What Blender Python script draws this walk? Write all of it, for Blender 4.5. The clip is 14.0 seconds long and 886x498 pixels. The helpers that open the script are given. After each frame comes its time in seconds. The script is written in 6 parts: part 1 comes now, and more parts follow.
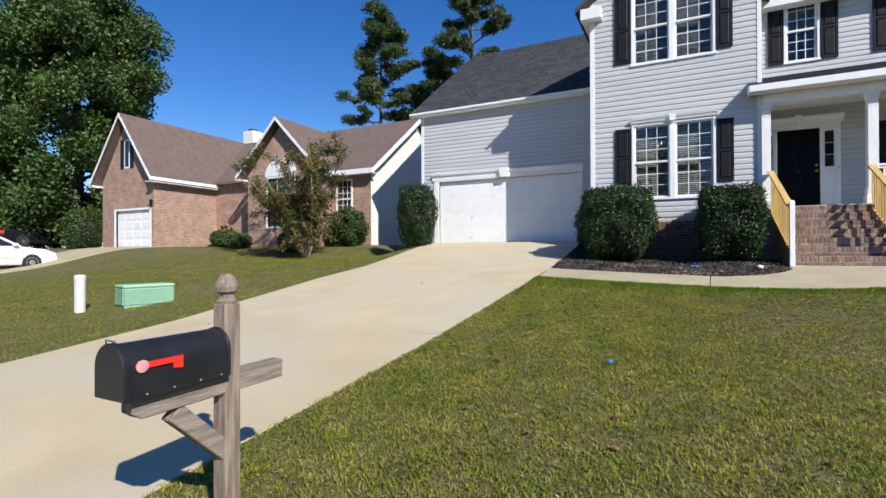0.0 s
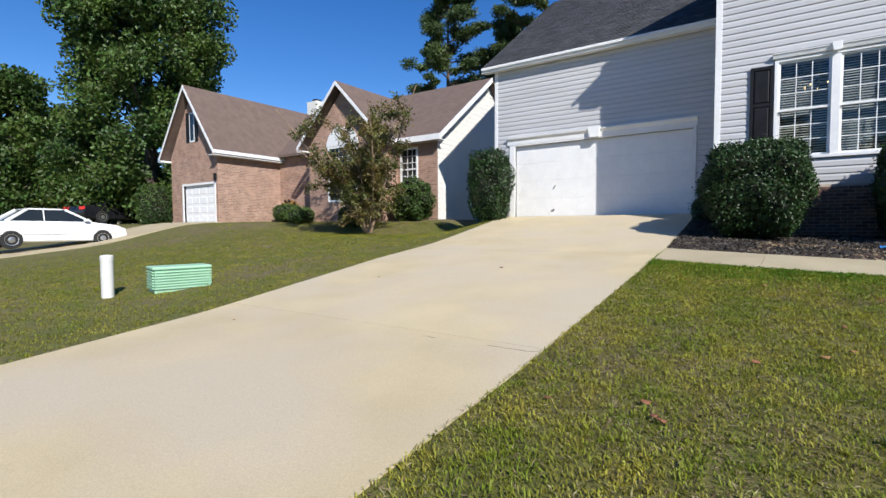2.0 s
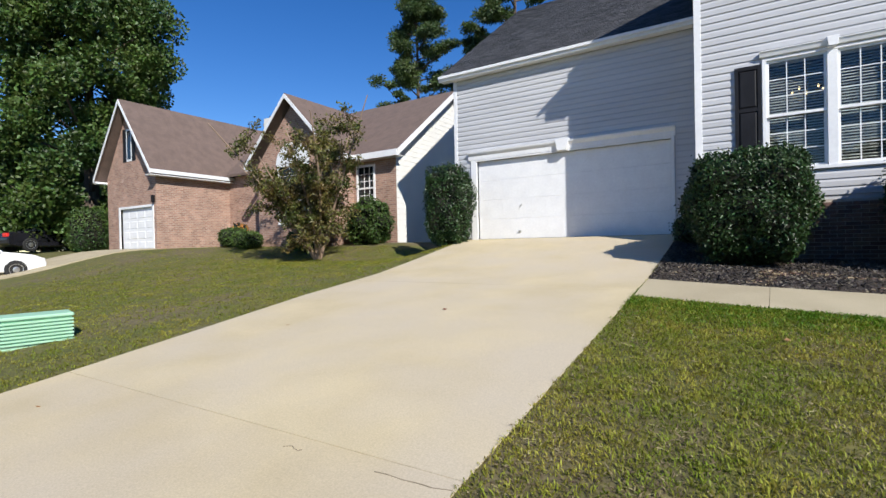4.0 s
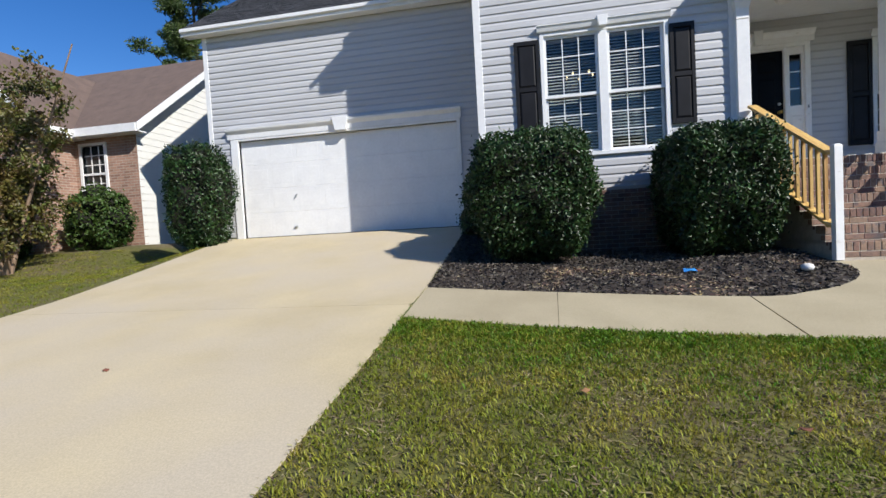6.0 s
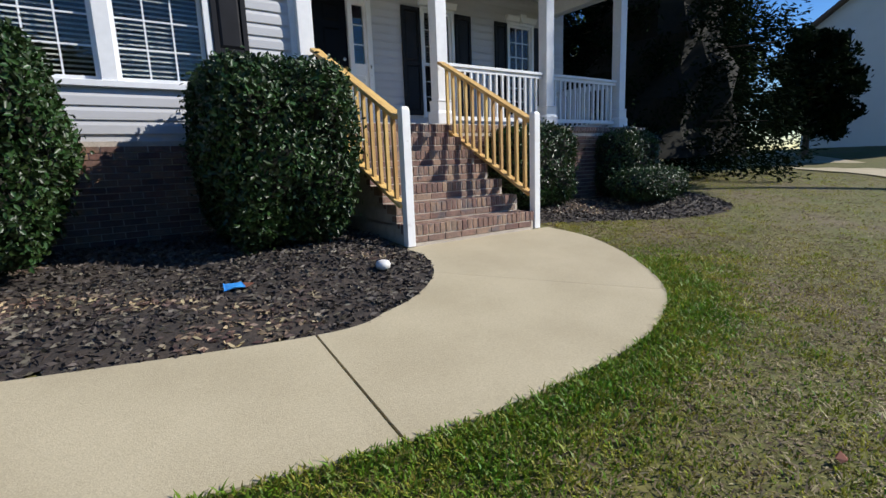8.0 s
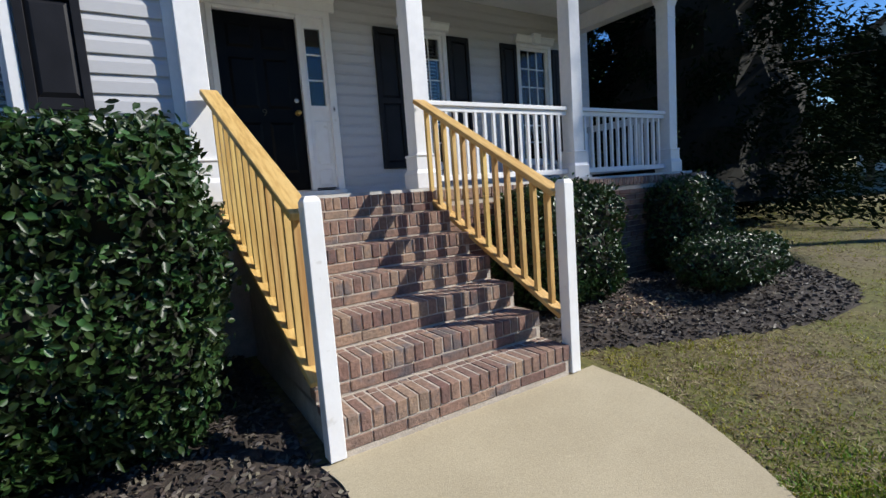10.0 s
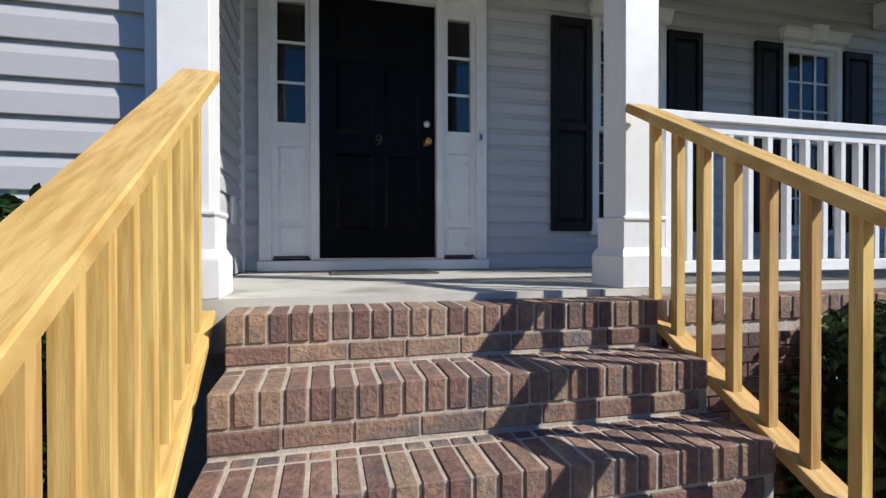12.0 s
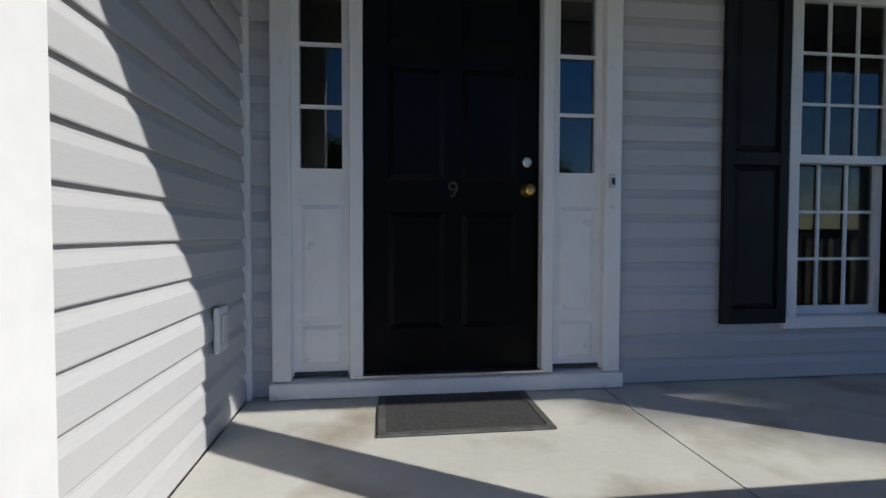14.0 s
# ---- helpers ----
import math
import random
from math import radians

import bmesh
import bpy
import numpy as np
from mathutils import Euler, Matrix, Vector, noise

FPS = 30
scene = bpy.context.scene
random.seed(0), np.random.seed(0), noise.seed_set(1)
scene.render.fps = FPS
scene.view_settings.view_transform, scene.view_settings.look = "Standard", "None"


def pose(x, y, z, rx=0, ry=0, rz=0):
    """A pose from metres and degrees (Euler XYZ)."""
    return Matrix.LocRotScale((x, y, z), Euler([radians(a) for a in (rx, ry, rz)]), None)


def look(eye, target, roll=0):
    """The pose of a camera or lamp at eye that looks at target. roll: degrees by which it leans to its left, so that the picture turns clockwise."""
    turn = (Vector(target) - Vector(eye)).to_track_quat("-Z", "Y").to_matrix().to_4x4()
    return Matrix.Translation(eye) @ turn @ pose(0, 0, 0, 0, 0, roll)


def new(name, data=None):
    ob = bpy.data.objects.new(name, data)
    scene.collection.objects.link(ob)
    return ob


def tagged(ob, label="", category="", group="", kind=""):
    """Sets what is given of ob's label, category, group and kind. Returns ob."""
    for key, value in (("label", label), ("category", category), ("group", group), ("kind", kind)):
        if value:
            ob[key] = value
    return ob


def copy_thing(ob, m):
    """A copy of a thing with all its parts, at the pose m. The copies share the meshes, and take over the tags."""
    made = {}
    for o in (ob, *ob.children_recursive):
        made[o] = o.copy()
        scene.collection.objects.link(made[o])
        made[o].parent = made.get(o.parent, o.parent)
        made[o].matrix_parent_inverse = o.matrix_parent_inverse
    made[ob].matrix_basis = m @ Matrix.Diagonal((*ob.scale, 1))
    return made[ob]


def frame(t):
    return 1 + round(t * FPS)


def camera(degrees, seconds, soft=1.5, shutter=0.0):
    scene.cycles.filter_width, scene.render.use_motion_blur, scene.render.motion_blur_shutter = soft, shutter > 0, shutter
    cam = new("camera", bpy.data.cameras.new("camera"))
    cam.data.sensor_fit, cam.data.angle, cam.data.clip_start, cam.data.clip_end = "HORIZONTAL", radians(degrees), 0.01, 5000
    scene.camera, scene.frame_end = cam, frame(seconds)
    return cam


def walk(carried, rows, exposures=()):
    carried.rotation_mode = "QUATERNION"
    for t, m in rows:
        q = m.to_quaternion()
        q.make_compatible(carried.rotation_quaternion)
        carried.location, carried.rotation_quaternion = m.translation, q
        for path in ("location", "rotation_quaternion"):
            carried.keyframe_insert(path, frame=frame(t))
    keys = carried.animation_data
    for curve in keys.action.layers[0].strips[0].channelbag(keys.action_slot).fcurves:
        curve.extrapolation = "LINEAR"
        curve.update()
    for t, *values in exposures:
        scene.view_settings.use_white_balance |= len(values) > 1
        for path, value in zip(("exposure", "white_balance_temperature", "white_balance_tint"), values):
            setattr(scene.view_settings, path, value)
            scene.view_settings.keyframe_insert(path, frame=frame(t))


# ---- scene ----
cam = camera(85.1, 14.0)
PATH = [
    (0, (-0.226, -0.147, 1.118), (-1.121, 1.642, 1.13), -0.2),
    (0.5, (-0.498, 0.22, 1.107), (-1.519, 1.94, 1.129), -0.5),
    (1, (-0.796, 0.633, 1.079), (-1.894, 2.304, 1.079), -2.1),
    (1.5, (-1.113, 1.089, 1.044), (-2.225, 2.752, 1.026), 0.7),
    (2, (-1.389, 1.527, 1.142), (-2.521, 3.173, 1.049), -0.3),
    (2.2, (-1.477, 1.694, 1.182), (-2.638, 3.322, 1.125), -0.8),
    (4.3, (-1.783, 3.529, 1.325), (-2.783, 5.261, 1.328), -1.5),
    (4.5, (-1.804, 3.708, 1.345), (-2.733, 5.479, 1.36), -1.7),
    (5, (-1.872, 4.275, 1.375), (-2.692, 6.099, 1.366), 0.3),
    (5.5, (-1.852, 4.774, 1.427), (-2.442, 6.685, 1.421), -1.0),
    (6, (-1.736, 5.391, 1.44), (-2.1, 7.356, 1.349), -3.3),
    (6.5, (-1.663, 6.011, 1.432), (-1.714, 7.992, 1.165), -1.5),
    (7, (-1.464, 6.505, 1.479), (-1.106, 8.425, 1.05), -4.3),
    (7.5, (-1.046, 7.097, 1.558), (-0.235, 8.872, 1.119), -5.5),
    (8, (-0.682, 7.615, 1.589), (0.437, 9.235, 1.24), -2.2),
    (8.2, (-0.534, 7.786, 1.66), (0.64, 9.353, 1.251), -2.6),
    (10.3, (1.207, 9.637, 2.123), (2.231, 11.349, 1.981), -3.8),
    (10.5, (1.338, 9.834, 2.142), (2.317, 11.577, 2.08), -1.5),
    (11, (1.676, 10.344, 2.202), (2.55, 12.143, 2.188), -2.1),
    (11.5, (1.899, 10.913, 2.261), (2.529, 12.811, 2.217), -1.2),
    (12, (2.024, 11.494, 2.35), (2.505, 13.435, 2.334), -0.1),
    (12.5, (2.163, 11.997, 2.475), (2.48, 13.967, 2.336), -1.3),
    (13, (2.142, 12.319, 2.661), (2.507, 14.285, 2.636), 0.4),
    (13.5, (2.158, 12.602, 2.8), (2.499, 14.573, 2.761), 0.1),
    (14, (2.096, 12.873, 2.959), (2.342, 14.857, 2.896), 0.1),
]
walk(cam, [(t, look(eye, target, roll)) for t, eye, target, roll in PATH], [(0, 0.46), (5, 0.42), (7, 0.33), (11, 0.35), (12.5, 0.27), (14, 0.07)])

SKY_STRENGTH, SUN_STRENGTH = 0.078, 4.6

# ---- world, sun, exposure ----
SUN = Vector((1.17, -0.755, 1.0)).normalized()
elev = math.asin(SUN.z)
azim = math.atan2(SUN.x, SUN.y)
world = bpy.data.worlds.new("world")
scene.world = world
world.use_nodes = True
wt = world.node_tree
sky = wt.nodes.new("ShaderNodeTexSky")
sky.sky_type, sky.sun_disc = 'NISHITA', False
sky.sun_elevation, sky.sun_rotation = elev, azim
sky.air_density, sky.dust_density, sky.ozone_density = 1.0, 0.0, 4.0
wt.nodes["Background"].inputs["Strength"].default_value = SKY_STRENGTH
deep = wt.nodes.new("ShaderNodeHueSaturation")
deep.inputs["Hue"].default_value = 0.512
deep.inputs["Saturation"].default_value, deep.inputs["Value"].default_value = 1.3, 1.28
wt.links.new(sky.outputs[0], deep.inputs["Color"])
wt.links.new(deep.outputs[0], wt.nodes["Background"].inputs["Color"])
sun = new("sun", bpy.data.lights.new("sun", "SUN"))
sun.data.energy, sun.data.angle, sun.data.color = SUN_STRENGTH, radians(0.5), (1.0, 0.968, 0.91)
sun.matrix_world = look(SUN * 60, (0, 0, 0))


# ---- materials ----
def material(name, c1, c2, scale=4.0, rough=0.6, bump=0.0, bump_scale=60.0, piece=0.0, island=0.0, metal=0.0, spec=0.5,
             stretch=(1, 1, 1), fine=0.0, contrast=(0.35, 0.65), c3=None, c3_scale=0.8, c3_range=(0.5, 0.7), rough2=None):
    """Two colours mixed by noise in world space, a third in larger patches, fine grain, bump and variation from piece to piece."""
    m = bpy.data.materials.new(name)
    m.use_nodes = True
    nt = m.node_tree
    n, l = nt.nodes, nt.links
    b = n["Principled BSDF"]
    geo = n.new("ShaderNodeNewGeometry")
    mp = n.new("ShaderNodeMapping")
    mp.inputs["Scale"].default_value = stretch
    l.new(geo.outputs["Position"], mp.inputs["Vector"])

    def noisy(s, detail=5.0):
        t = n.new("ShaderNodeTexNoise")
        t.inputs["Scale"].default_value, t.inputs["Detail"].default_value = s, detail
        l.new(mp.outputs[0], t.inputs["Vector"])
        return t.outputs["Fac"]

    def span(v, lo, hi, a=0.0, z=1.0):
        r = n.new("ShaderNodeMapRange")
        for i, x in enumerate((lo, hi, a, z)):
            r.inputs[i + 1].default_value = x
        l.new(v, r.inputs[0])
        return r.outputs[0]

    def mixed(f, a, z):
        x = n.new("ShaderNodeMix")
        x.data_type = 'RGBA'
        if isinstance(f, float):
            x.inputs[0].default_value = f
        else:
            l.new(f, x.inputs[0])
        for i, c in ((6, a), (7, z)):
            if isinstance(c, tuple):
                x.inputs[i].default_value = (*c, 1)
            else:
                l.new(c, x.inputs[i])
        return x.outputs[2]

    base = noisy(scale)
    col = mixed(span(base, *contrast), c1, c2)
    if c3:
        col = mixed(span(noisy(c3_scale, 4.0), *c3_range), col, c3)
    hsv = n.new("ShaderNodeHueSaturation")
    l.new(col, hsv.inputs["Color"])
    value = None
    if fine:
        value = span(noisy(bump_scale * 0.6, 3.0), 0.3, 0.7, 1 - fine, 1 + fine)
    for amount, source in ((piece, "object"), (island, "island")):
        if amount:
            if source == "object":
                rnd = n.new("ShaderNodeObjectInfo").outputs["Random"]
            else:
                rnd = geo.outputs["Random Per Island"]
            v = span(rnd, 0, 1, 1 - amount, 1 + amount)
            if value:
                mu = n.new("ShaderNodeMath")
                mu.operation = 'MULTIPLY'
                l.new(v, mu.inputs[0])
                l.new(value, mu.inputs[1])
                v = mu.outputs[0]
            value = v
            hue = span(rnd, 0, 1, 0.5 - amount * 0.06, 0.5 + amount * 0.06)
            l.new(hue, hsv.inputs["Hue"])
    if value:
        l.new(value, hsv.inputs["Value"])
    l.new(hsv.outputs[0], b.inputs["Base Color"])
    b.inputs["Roughness"].default_value, b.inputs["Metallic"].default_value = rough, metal
    b.inputs["Specular IOR Level"].default_value = spec
    if rough2:
        l.new(span(base, 0.3, 0.7, rough, rough2), b.inputs["Roughness"])
    if bump:
        bp = n.new("ShaderNodeBump")
        bp.inputs["Strength"].default_value, bp.inputs["Distance"].default_value = bump, 0.01
        l.new(noisy(bump_scale), bp.inputs["Height"])
        l.new(bp.outputs[0], b.inputs["Normal"])
    return m


def leafy(name, c1, c2, rough=0.4, passing=0.35, scale=1.5, island=0.35, spec=0.5):
    """Leaves: gloss on the face and light that comes through them."""
    m = material(name, c1, c2, scale=scale, rough=rough, island=island, spec=spec)
    nt = m.node_tree
    b = nt.nodes["Principled BSDF"]
    tr = nt.nodes.new("ShaderNodeBsdfTranslucent")
    mx = nt.nodes.new("ShaderNodeMixShader")
    mx.inputs[0].default_value = passing
    src = b.inputs["Base Color"].links[0].from_socket
    nt.links.new(src, tr.inputs["Color"])
    nt.links.new(b.outputs[0], mx.inputs[1])
    nt.links.new(tr.outputs[0], mx.inputs[2])
    nt.links.new(mx.outputs[0], nt.nodes["Material Output"].inputs["Surface"])
    return m


def glassy(name):
    m = bpy.data.materials.new(name)
    m.use_nodes = True
    nt = m.node_tree
    n, l = nt.nodes, nt.links
    n.remove(n["Principled BSDF"])
    fr, tp, gl, mx = (n.new("ShaderNode" + k) for k in ("Fresnel", "BsdfTransparent", "BsdfGlossy", "MixShader"))
    fr.inputs["IOR"].default_value = 1.55
    tp.inputs["Color"].default_value = (0.8, 0.83, 0.82, 1)
    gl.inputs["Roughness"].default_value = 0.01
    l.new(fr.outputs[0], mx.inputs[0])
    l.new(tp.outputs[0], mx.inputs[1])
    l.new(gl.outputs[0], mx.inputs[2])
    l.new(mx.outputs[0], n["Material Output"].inputs["Surface"])
    return m


def brickwork(name, c1, c2, mortar, bw=0.21, bh=0.075, axis="x"):
    """Brickwork of walls too far off to pick the bricks apart; u runs along the wall, v up."""
    m = material(name, c1, c2, scale=6, rough=0.9)
    nt = m.node_tree
    n, l = nt.nodes, nt.links
    b = n["Principled BSDF"]
    geo = n.new("ShaderNodeNewGeometry")
    sep, com = n.new("ShaderNodeSeparateXYZ"), n.new("ShaderNodeCombineXYZ")
    l.new(geo.outputs["Position"], sep.inputs[0])
    add = n.new("ShaderNodeMath")
    l.new(sep.outputs[0], add.inputs[0])
    l.new(sep.outputs[1], add.inputs[1])
    l.new(add.outputs[0], com.inputs[0])
    l.new(sep.outputs[2], com.inputs[1])
    t = n.new("ShaderNodeTexBrick")
    l.new(com.outputs[0], t.inputs["Vector"])
    for k, v in (("Scale", 1.0), ("Brick Width", bw), ("Row Height", bh), ("Mortar Size", 0.008), ("Mortar Smooth", 0.1), ("Bias", 0.0)):
        t.inputs[k].default_value = v
    t.inputs["Color1"].default_value, t.inputs["Color2"].default_value, t.inputs["Mortar"].default_value = (*c1, 1), (*c2, 1), (*mortar, 1)
    hsv = b.inputs["Base Color"].links[0].from_node
    mx = n.new("ShaderNodeMix")
    mx.data_type, mx.blend_type = 'RGBA', 'MULTIPLY'
    mx.inputs[0].default_value = 0.5
    nz = n.new("ShaderNodeTexNoise")
    nz.inputs["Scale"].default_value = 3.0
    l.new(geo.outputs["Position"], nz.inputs["Vector"])
    l.new(t.outputs["Color"], mx.inputs[6])
    l.new(nz.outputs["Fac"], mx.inputs[7])
    l.new(mx.outputs[2], hsv.inputs["Color"])
    bp = n.new("ShaderNodeBump")
    bp.inputs["Strength"].default_value, bp.inputs["Distance"].default_value, bp.invert = 0.6, 0.01, True
    l.new(t.outputs["Fac"], bp.inputs["Height"])
    l.new(bp.outputs[0], b.inputs["Normal"])
    return m


SIDING = material("grey_vinyl_siding", (0.485, 0.485, 0.495), (0.53, 0.53, 0.54), scale=0.9, rough=0.45, fine=0.03, bump=0.05, bump_scale=90, piece=0.02, stretch=(0.4, 0.4, 3))
TRIM = material("white_painted_trim", (0.76, 0.76, 0.76), (0.81, 0.81, 0.805), scale=3, rough=0.4, fine=0.03, bump=0.05, bump_scale=30)
TRIMOLD = material("weathered_white_paint", (0.85, 0.85, 0.84), (0.81, 0.80, 0.785), scale=9, rough=0.5, bump=0.08, bump_scale=40, c3=(0.7, 0.685, 0.65), c3_scale=14, c3_range=(0.66, 0.74))
SHUTTER = material("black_shutter_plastic", (0.011, 0.011, 0.013), (0.016, 0.016, 0.019), scale=5, rough=0.5, spec=0.2, bump=0.05)
DOORBLACK = material("black_door_paint", (0.002, 0.002, 0.0025), (0.004, 0.004, 0.0045), scale=5, rough=0.35, bump=0.03, spec=0.1)
GLASS = glassy("window_glass")
# Near-black: indoor dimness and the sill gap's shade painted in; also the doorbell button.
DARK = material("painted_shade_and_dark_button", (0.05, 0.048, 0.045), (0.07, 0.066, 0.06), scale=2, rough=0.9)
BLIND = material("white_blind_slat", (0.62, 0.62, 0.6), (0.7, 0.7, 0.68), scale=4, rough=0.5)
CONCRETE = material("tan_concrete_drive", (0.50, 0.41, 0.25), (0.58, 0.48, 0.30), scale=1.1, rough=0.85, bump=0.25, bump_scale=140, fine=0.10,
                    c3=(0.53, 0.45, 0.325), c3_scale=0.5, c3_range=(0.42, 0.62), piece=0.025)
CRACK = material("dirt_in_crack", (0.16, 0.125, 0.08), (0.24, 0.19, 0.12), scale=9, rough=0.95)
WALKCON = material("grey_tan_walk_concrete", (0.395, 0.333, 0.215), (0.45, 0.383, 0.252), scale=1.6, rough=0.85, bump=0.25, bump_scale=160, fine=0.10, piece=0.03)
PORCHCON = material("smooth_porch_concrete", (0.52, 0.505, 0.46), (0.58, 0.565, 0.51), scale=2.5, rough=0.7, bump=0.08, bump_scale=60, fine=0.03,
                    c3=(0.33, 0.295, 0.235), c3_scale=2.3, c3_range=(0.5, 0.72))
BRICK = material("red_brown_brick", (0.275, 0.165, 0.12), (0.20, 0.132, 0.102), scale=7, rough=0.9, bump=0.6, bump_scale=70, fine=0.26, piece=0.3,
                 c3=(0.14, 0.115, 0.11), c3_scale=5.5, c3_range=(0.57, 0.68))
BRICKJ = material("joined_red_brown_brick", (0.21, 0.11, 0.08), (0.14, 0.088, 0.07), scale=7, rough=0.9, bump=0.5, bump_scale=70, fine=0.2, island=0.35)
MORTAR = material("grey_mortar", (0.43, 0.37, 0.30), (0.52, 0.455, 0.38), scale=12, rough=0.95, bump=0.4, bump_scale=120, fine=0.12)
PINEWOOD = material("yellow_treated_pine", (0.66, 0.44, 0.155), (0.52, 0.31, 0.09), scale=7, rough=0.55, bump=0.1, bump_scale=60, stretch=(7, 0.6, 1.2), fine=0.06, piece=0.1, contrast=(0.42, 0.62))
PINEBAL = material("yellow_pine_baluster", (0.62, 0.41, 0.145), (0.48, 0.28, 0.085), scale=7, rough=0.55, bump=0.1, bump_scale=60, stretch=(7, 7, 0.5), fine=0.06, piece=0.16, contrast=(0.42, 0.62))
OLDWOOD = material("weathered_grey_timber", (0.29, 0.225, 0.175), (0.17, 0.13, 0.10), scale=9, rough=0.85, bump=0.5, bump_scale=50, stretch=(4, 4, 0.35), fine=0.15, contrast=(0.4, 0.6))
OLDWOODH = material("weathered_grey_arm_timber", (0.29, 0.235, 0.19), (0.18, 0.14, 0.11), scale=9, rough=0.85, bump=0.5, bump_scale=50, stretch=(4, 0.35, 4), fine=0.15, contrast=(0.4, 0.6))
BOXBLACK = material("black_mailbox_enamel", (0.011, 0.012, 0.014), (0.016, 0.017, 0.02), scale=8, rough=0.45, bump=0.03, bump_scale=90)
REDFLAG = material("red_flag_plastic", (0.72, 0.03, 0.02), (0.65, 0.03, 0.02), scale=9, rough=0.45)
PINKDISC = material("faded_pink_disc", (0.62, 0.24, 0.25), (0.7, 0.32, 0.32), scale=20, rough=0.5)
GREENBOX = material("pale_green_utility_plastic", (0.34, 0.58, 0.40), (0.38, 0.63, 0.44), scale=4, rough=0.55)
GREYPOST = material("pale_grey_post_plastic", (0.58, 0.58, 0.55), (0.64, 0.64, 0.61), scale=5, rough=0.6)
SHINGLE = material("charcoal_asphalt_shingle", (0.042, 0.044, 0.048), (0.06, 0.06, 0.064), scale=5, rough=0.9, bump=0.4, bump_scale=90, fine=0.2, island=0.35)
SHINGLE2 = material("brown_asphalt_shingle", (0.125, 0.088, 0.072), (0.155, 0.108, 0.088), scale=3, rough=0.92, bump=0.4, bump_scale=60, fine=0.15, island=0.12)
NBRICK = brickwork("neighbour_brickwork", (0.56, 0.33, 0.235), (0.36, 0.205, 0.15), (0.55, 0.46, 0.38))
NWHITE = material("neighbour_cream_siding", (0.74, 0.73, 0.69), (0.78, 0.77, 0.73), scale=1, rough=0.5)
GROUND = material("lawn_ground", (0.092, 0.098, 0.018), (0.122, 0.106, 0.03), scale=1.2, rough=0.95, bump=0.8, bump_scale=35, fine=0.45,
                  c3=(0.135, 0.105, 0.055), c3_scale=0.45, c3_range=(0.53, 0.68))
GRASS = leafy("grass_blade", (0.19, 0.235, 0.017), (0.36, 0.32, 0.048), rough=0.55, passing=0.4, scale=2.2, island=0.42, spec=0.3)
LUSH = leafy("lush_grass_blade", (0.10, 0.205, 0.012), (0.17, 0.25, 0.02), rough=0.5, passing=0.4, scale=2.2, island=0.4, spec=0.3)
DRYGRASS = leafy("dry_grass_blade", (0.33, 0.255, 0.145), (0.20, 0.15, 0.08), rough=0.7, passing=0.2, scale=1.3, island=0.6)
SOIL = material("dark_mulch_soil", (0.028, 0.022, 0.018), (0.05, 0.037, 0.028), scale=9, rough=0.95, bump=0.9, bump_scale=45, fine=0.3)
CHIP = material("bark_mulch_chip", (0.035, 0.028, 0.024), (0.10, 0.078, 0.062), scale=3, rough=0.65, island=0.8, c3=(0.26, 0.17, 0.11), c3_scale=1.1, c3_range=(0.57, 0.68))
HEDGE = leafy("glossy_hedge_leaf", (0.017, 0.038, 0.010), (0.036, 0.072, 0.018), rough=0.4, passing=0.14, scale=4, island=0.5, spec=0.4)
# Near-black so that plant cores carry the shade behind the leaves in their colour.
CORE = material("painted_shade_core", (0.007, 0.008, 0.004), (0.013, 0.012, 0.007), scale=8, rough=0.95)
MAPLE = leafy("broad_tree_leaf", (0.036, 0.075, 0.015), (0.095, 0.15, 0.028), rough=0.5, passing=0.3, scale=0.5, island=0.4)
MYRTLE = leafy("autumn_myrtle_leaf", (0.085, 0.11, 0.022), (0.15, 0.10, 0.03), rough=0.45, passing=0.3, scale=2.2, island=0.5)
NEEDLE = leafy("pine_needle", (0.045, 0.08, 0.022), (0.08, 0.115, 0.03), rough=0.5, passing=0.2, scale=0.6, island=0.4)
# Dark green halved to near-black, which paints shade into the evergreens.
CEDAR = leafy("cedar_spray_with_shade", (0.005, 0.011, 0.005), (0.011, 0.02, 0.008), rough=0.95, passing=0.1, scale=0.8, island=0.3, spec=0.03)
BARK = material("tree_bark", (0.13, 0.095, 0.07), (0.07, 0.052, 0.04), scale=9, rough=0.9, bump=0.8, bump_scale=20, stretch=(1, 1, 0.3), fine=0.2)
MYBARK = material("smooth_tan_bark", (0.33, 0.23, 0.16), (0.22, 0.15, 0.10), scale=7, rough=0.7, bump=0.2, bump_scale=30, stretch=(1, 1, 0.3))
ASPHALT = material("pale_road_surface", (0.30, 0.29, 0.28), (0.36, 0.35, 0.33), scale=2, rough=0.9, bump=0.2, bump_scale=80, fine=0.1)
CARWHITE = material("white_car_paint", (0.78, 0.78, 0.77), (0.8, 0.8, 0.79), scale=1, rough=0.18)
CARBLACK = material("black_car_paint", (0.012, 0.012, 0.015), (0.016, 0.016, 0.02), scale=1, rough=0.15)
CARGLASS = material("tinted_car_glass", (0.015, 0.02, 0.022), (0.02, 0.025, 0.027), scale=1, rough=0.06)
RUBBER = material("tyre_rubber", (0.014, 0.014, 0.014), (0.022, 0.022, 0.022), scale=12, rough=0.8)
STEEL = material("silver_rim", (0.55, 0.55, 0.56), (0.62, 0.62, 0.62), scale=5, rough=0.35, metal=0.9)
DULLBRASS = material("tarnished_brass", (0.10, 0.08, 0.045), (0.06, 0.05, 0.03), scale=20, rough=0.55, metal=0.8)
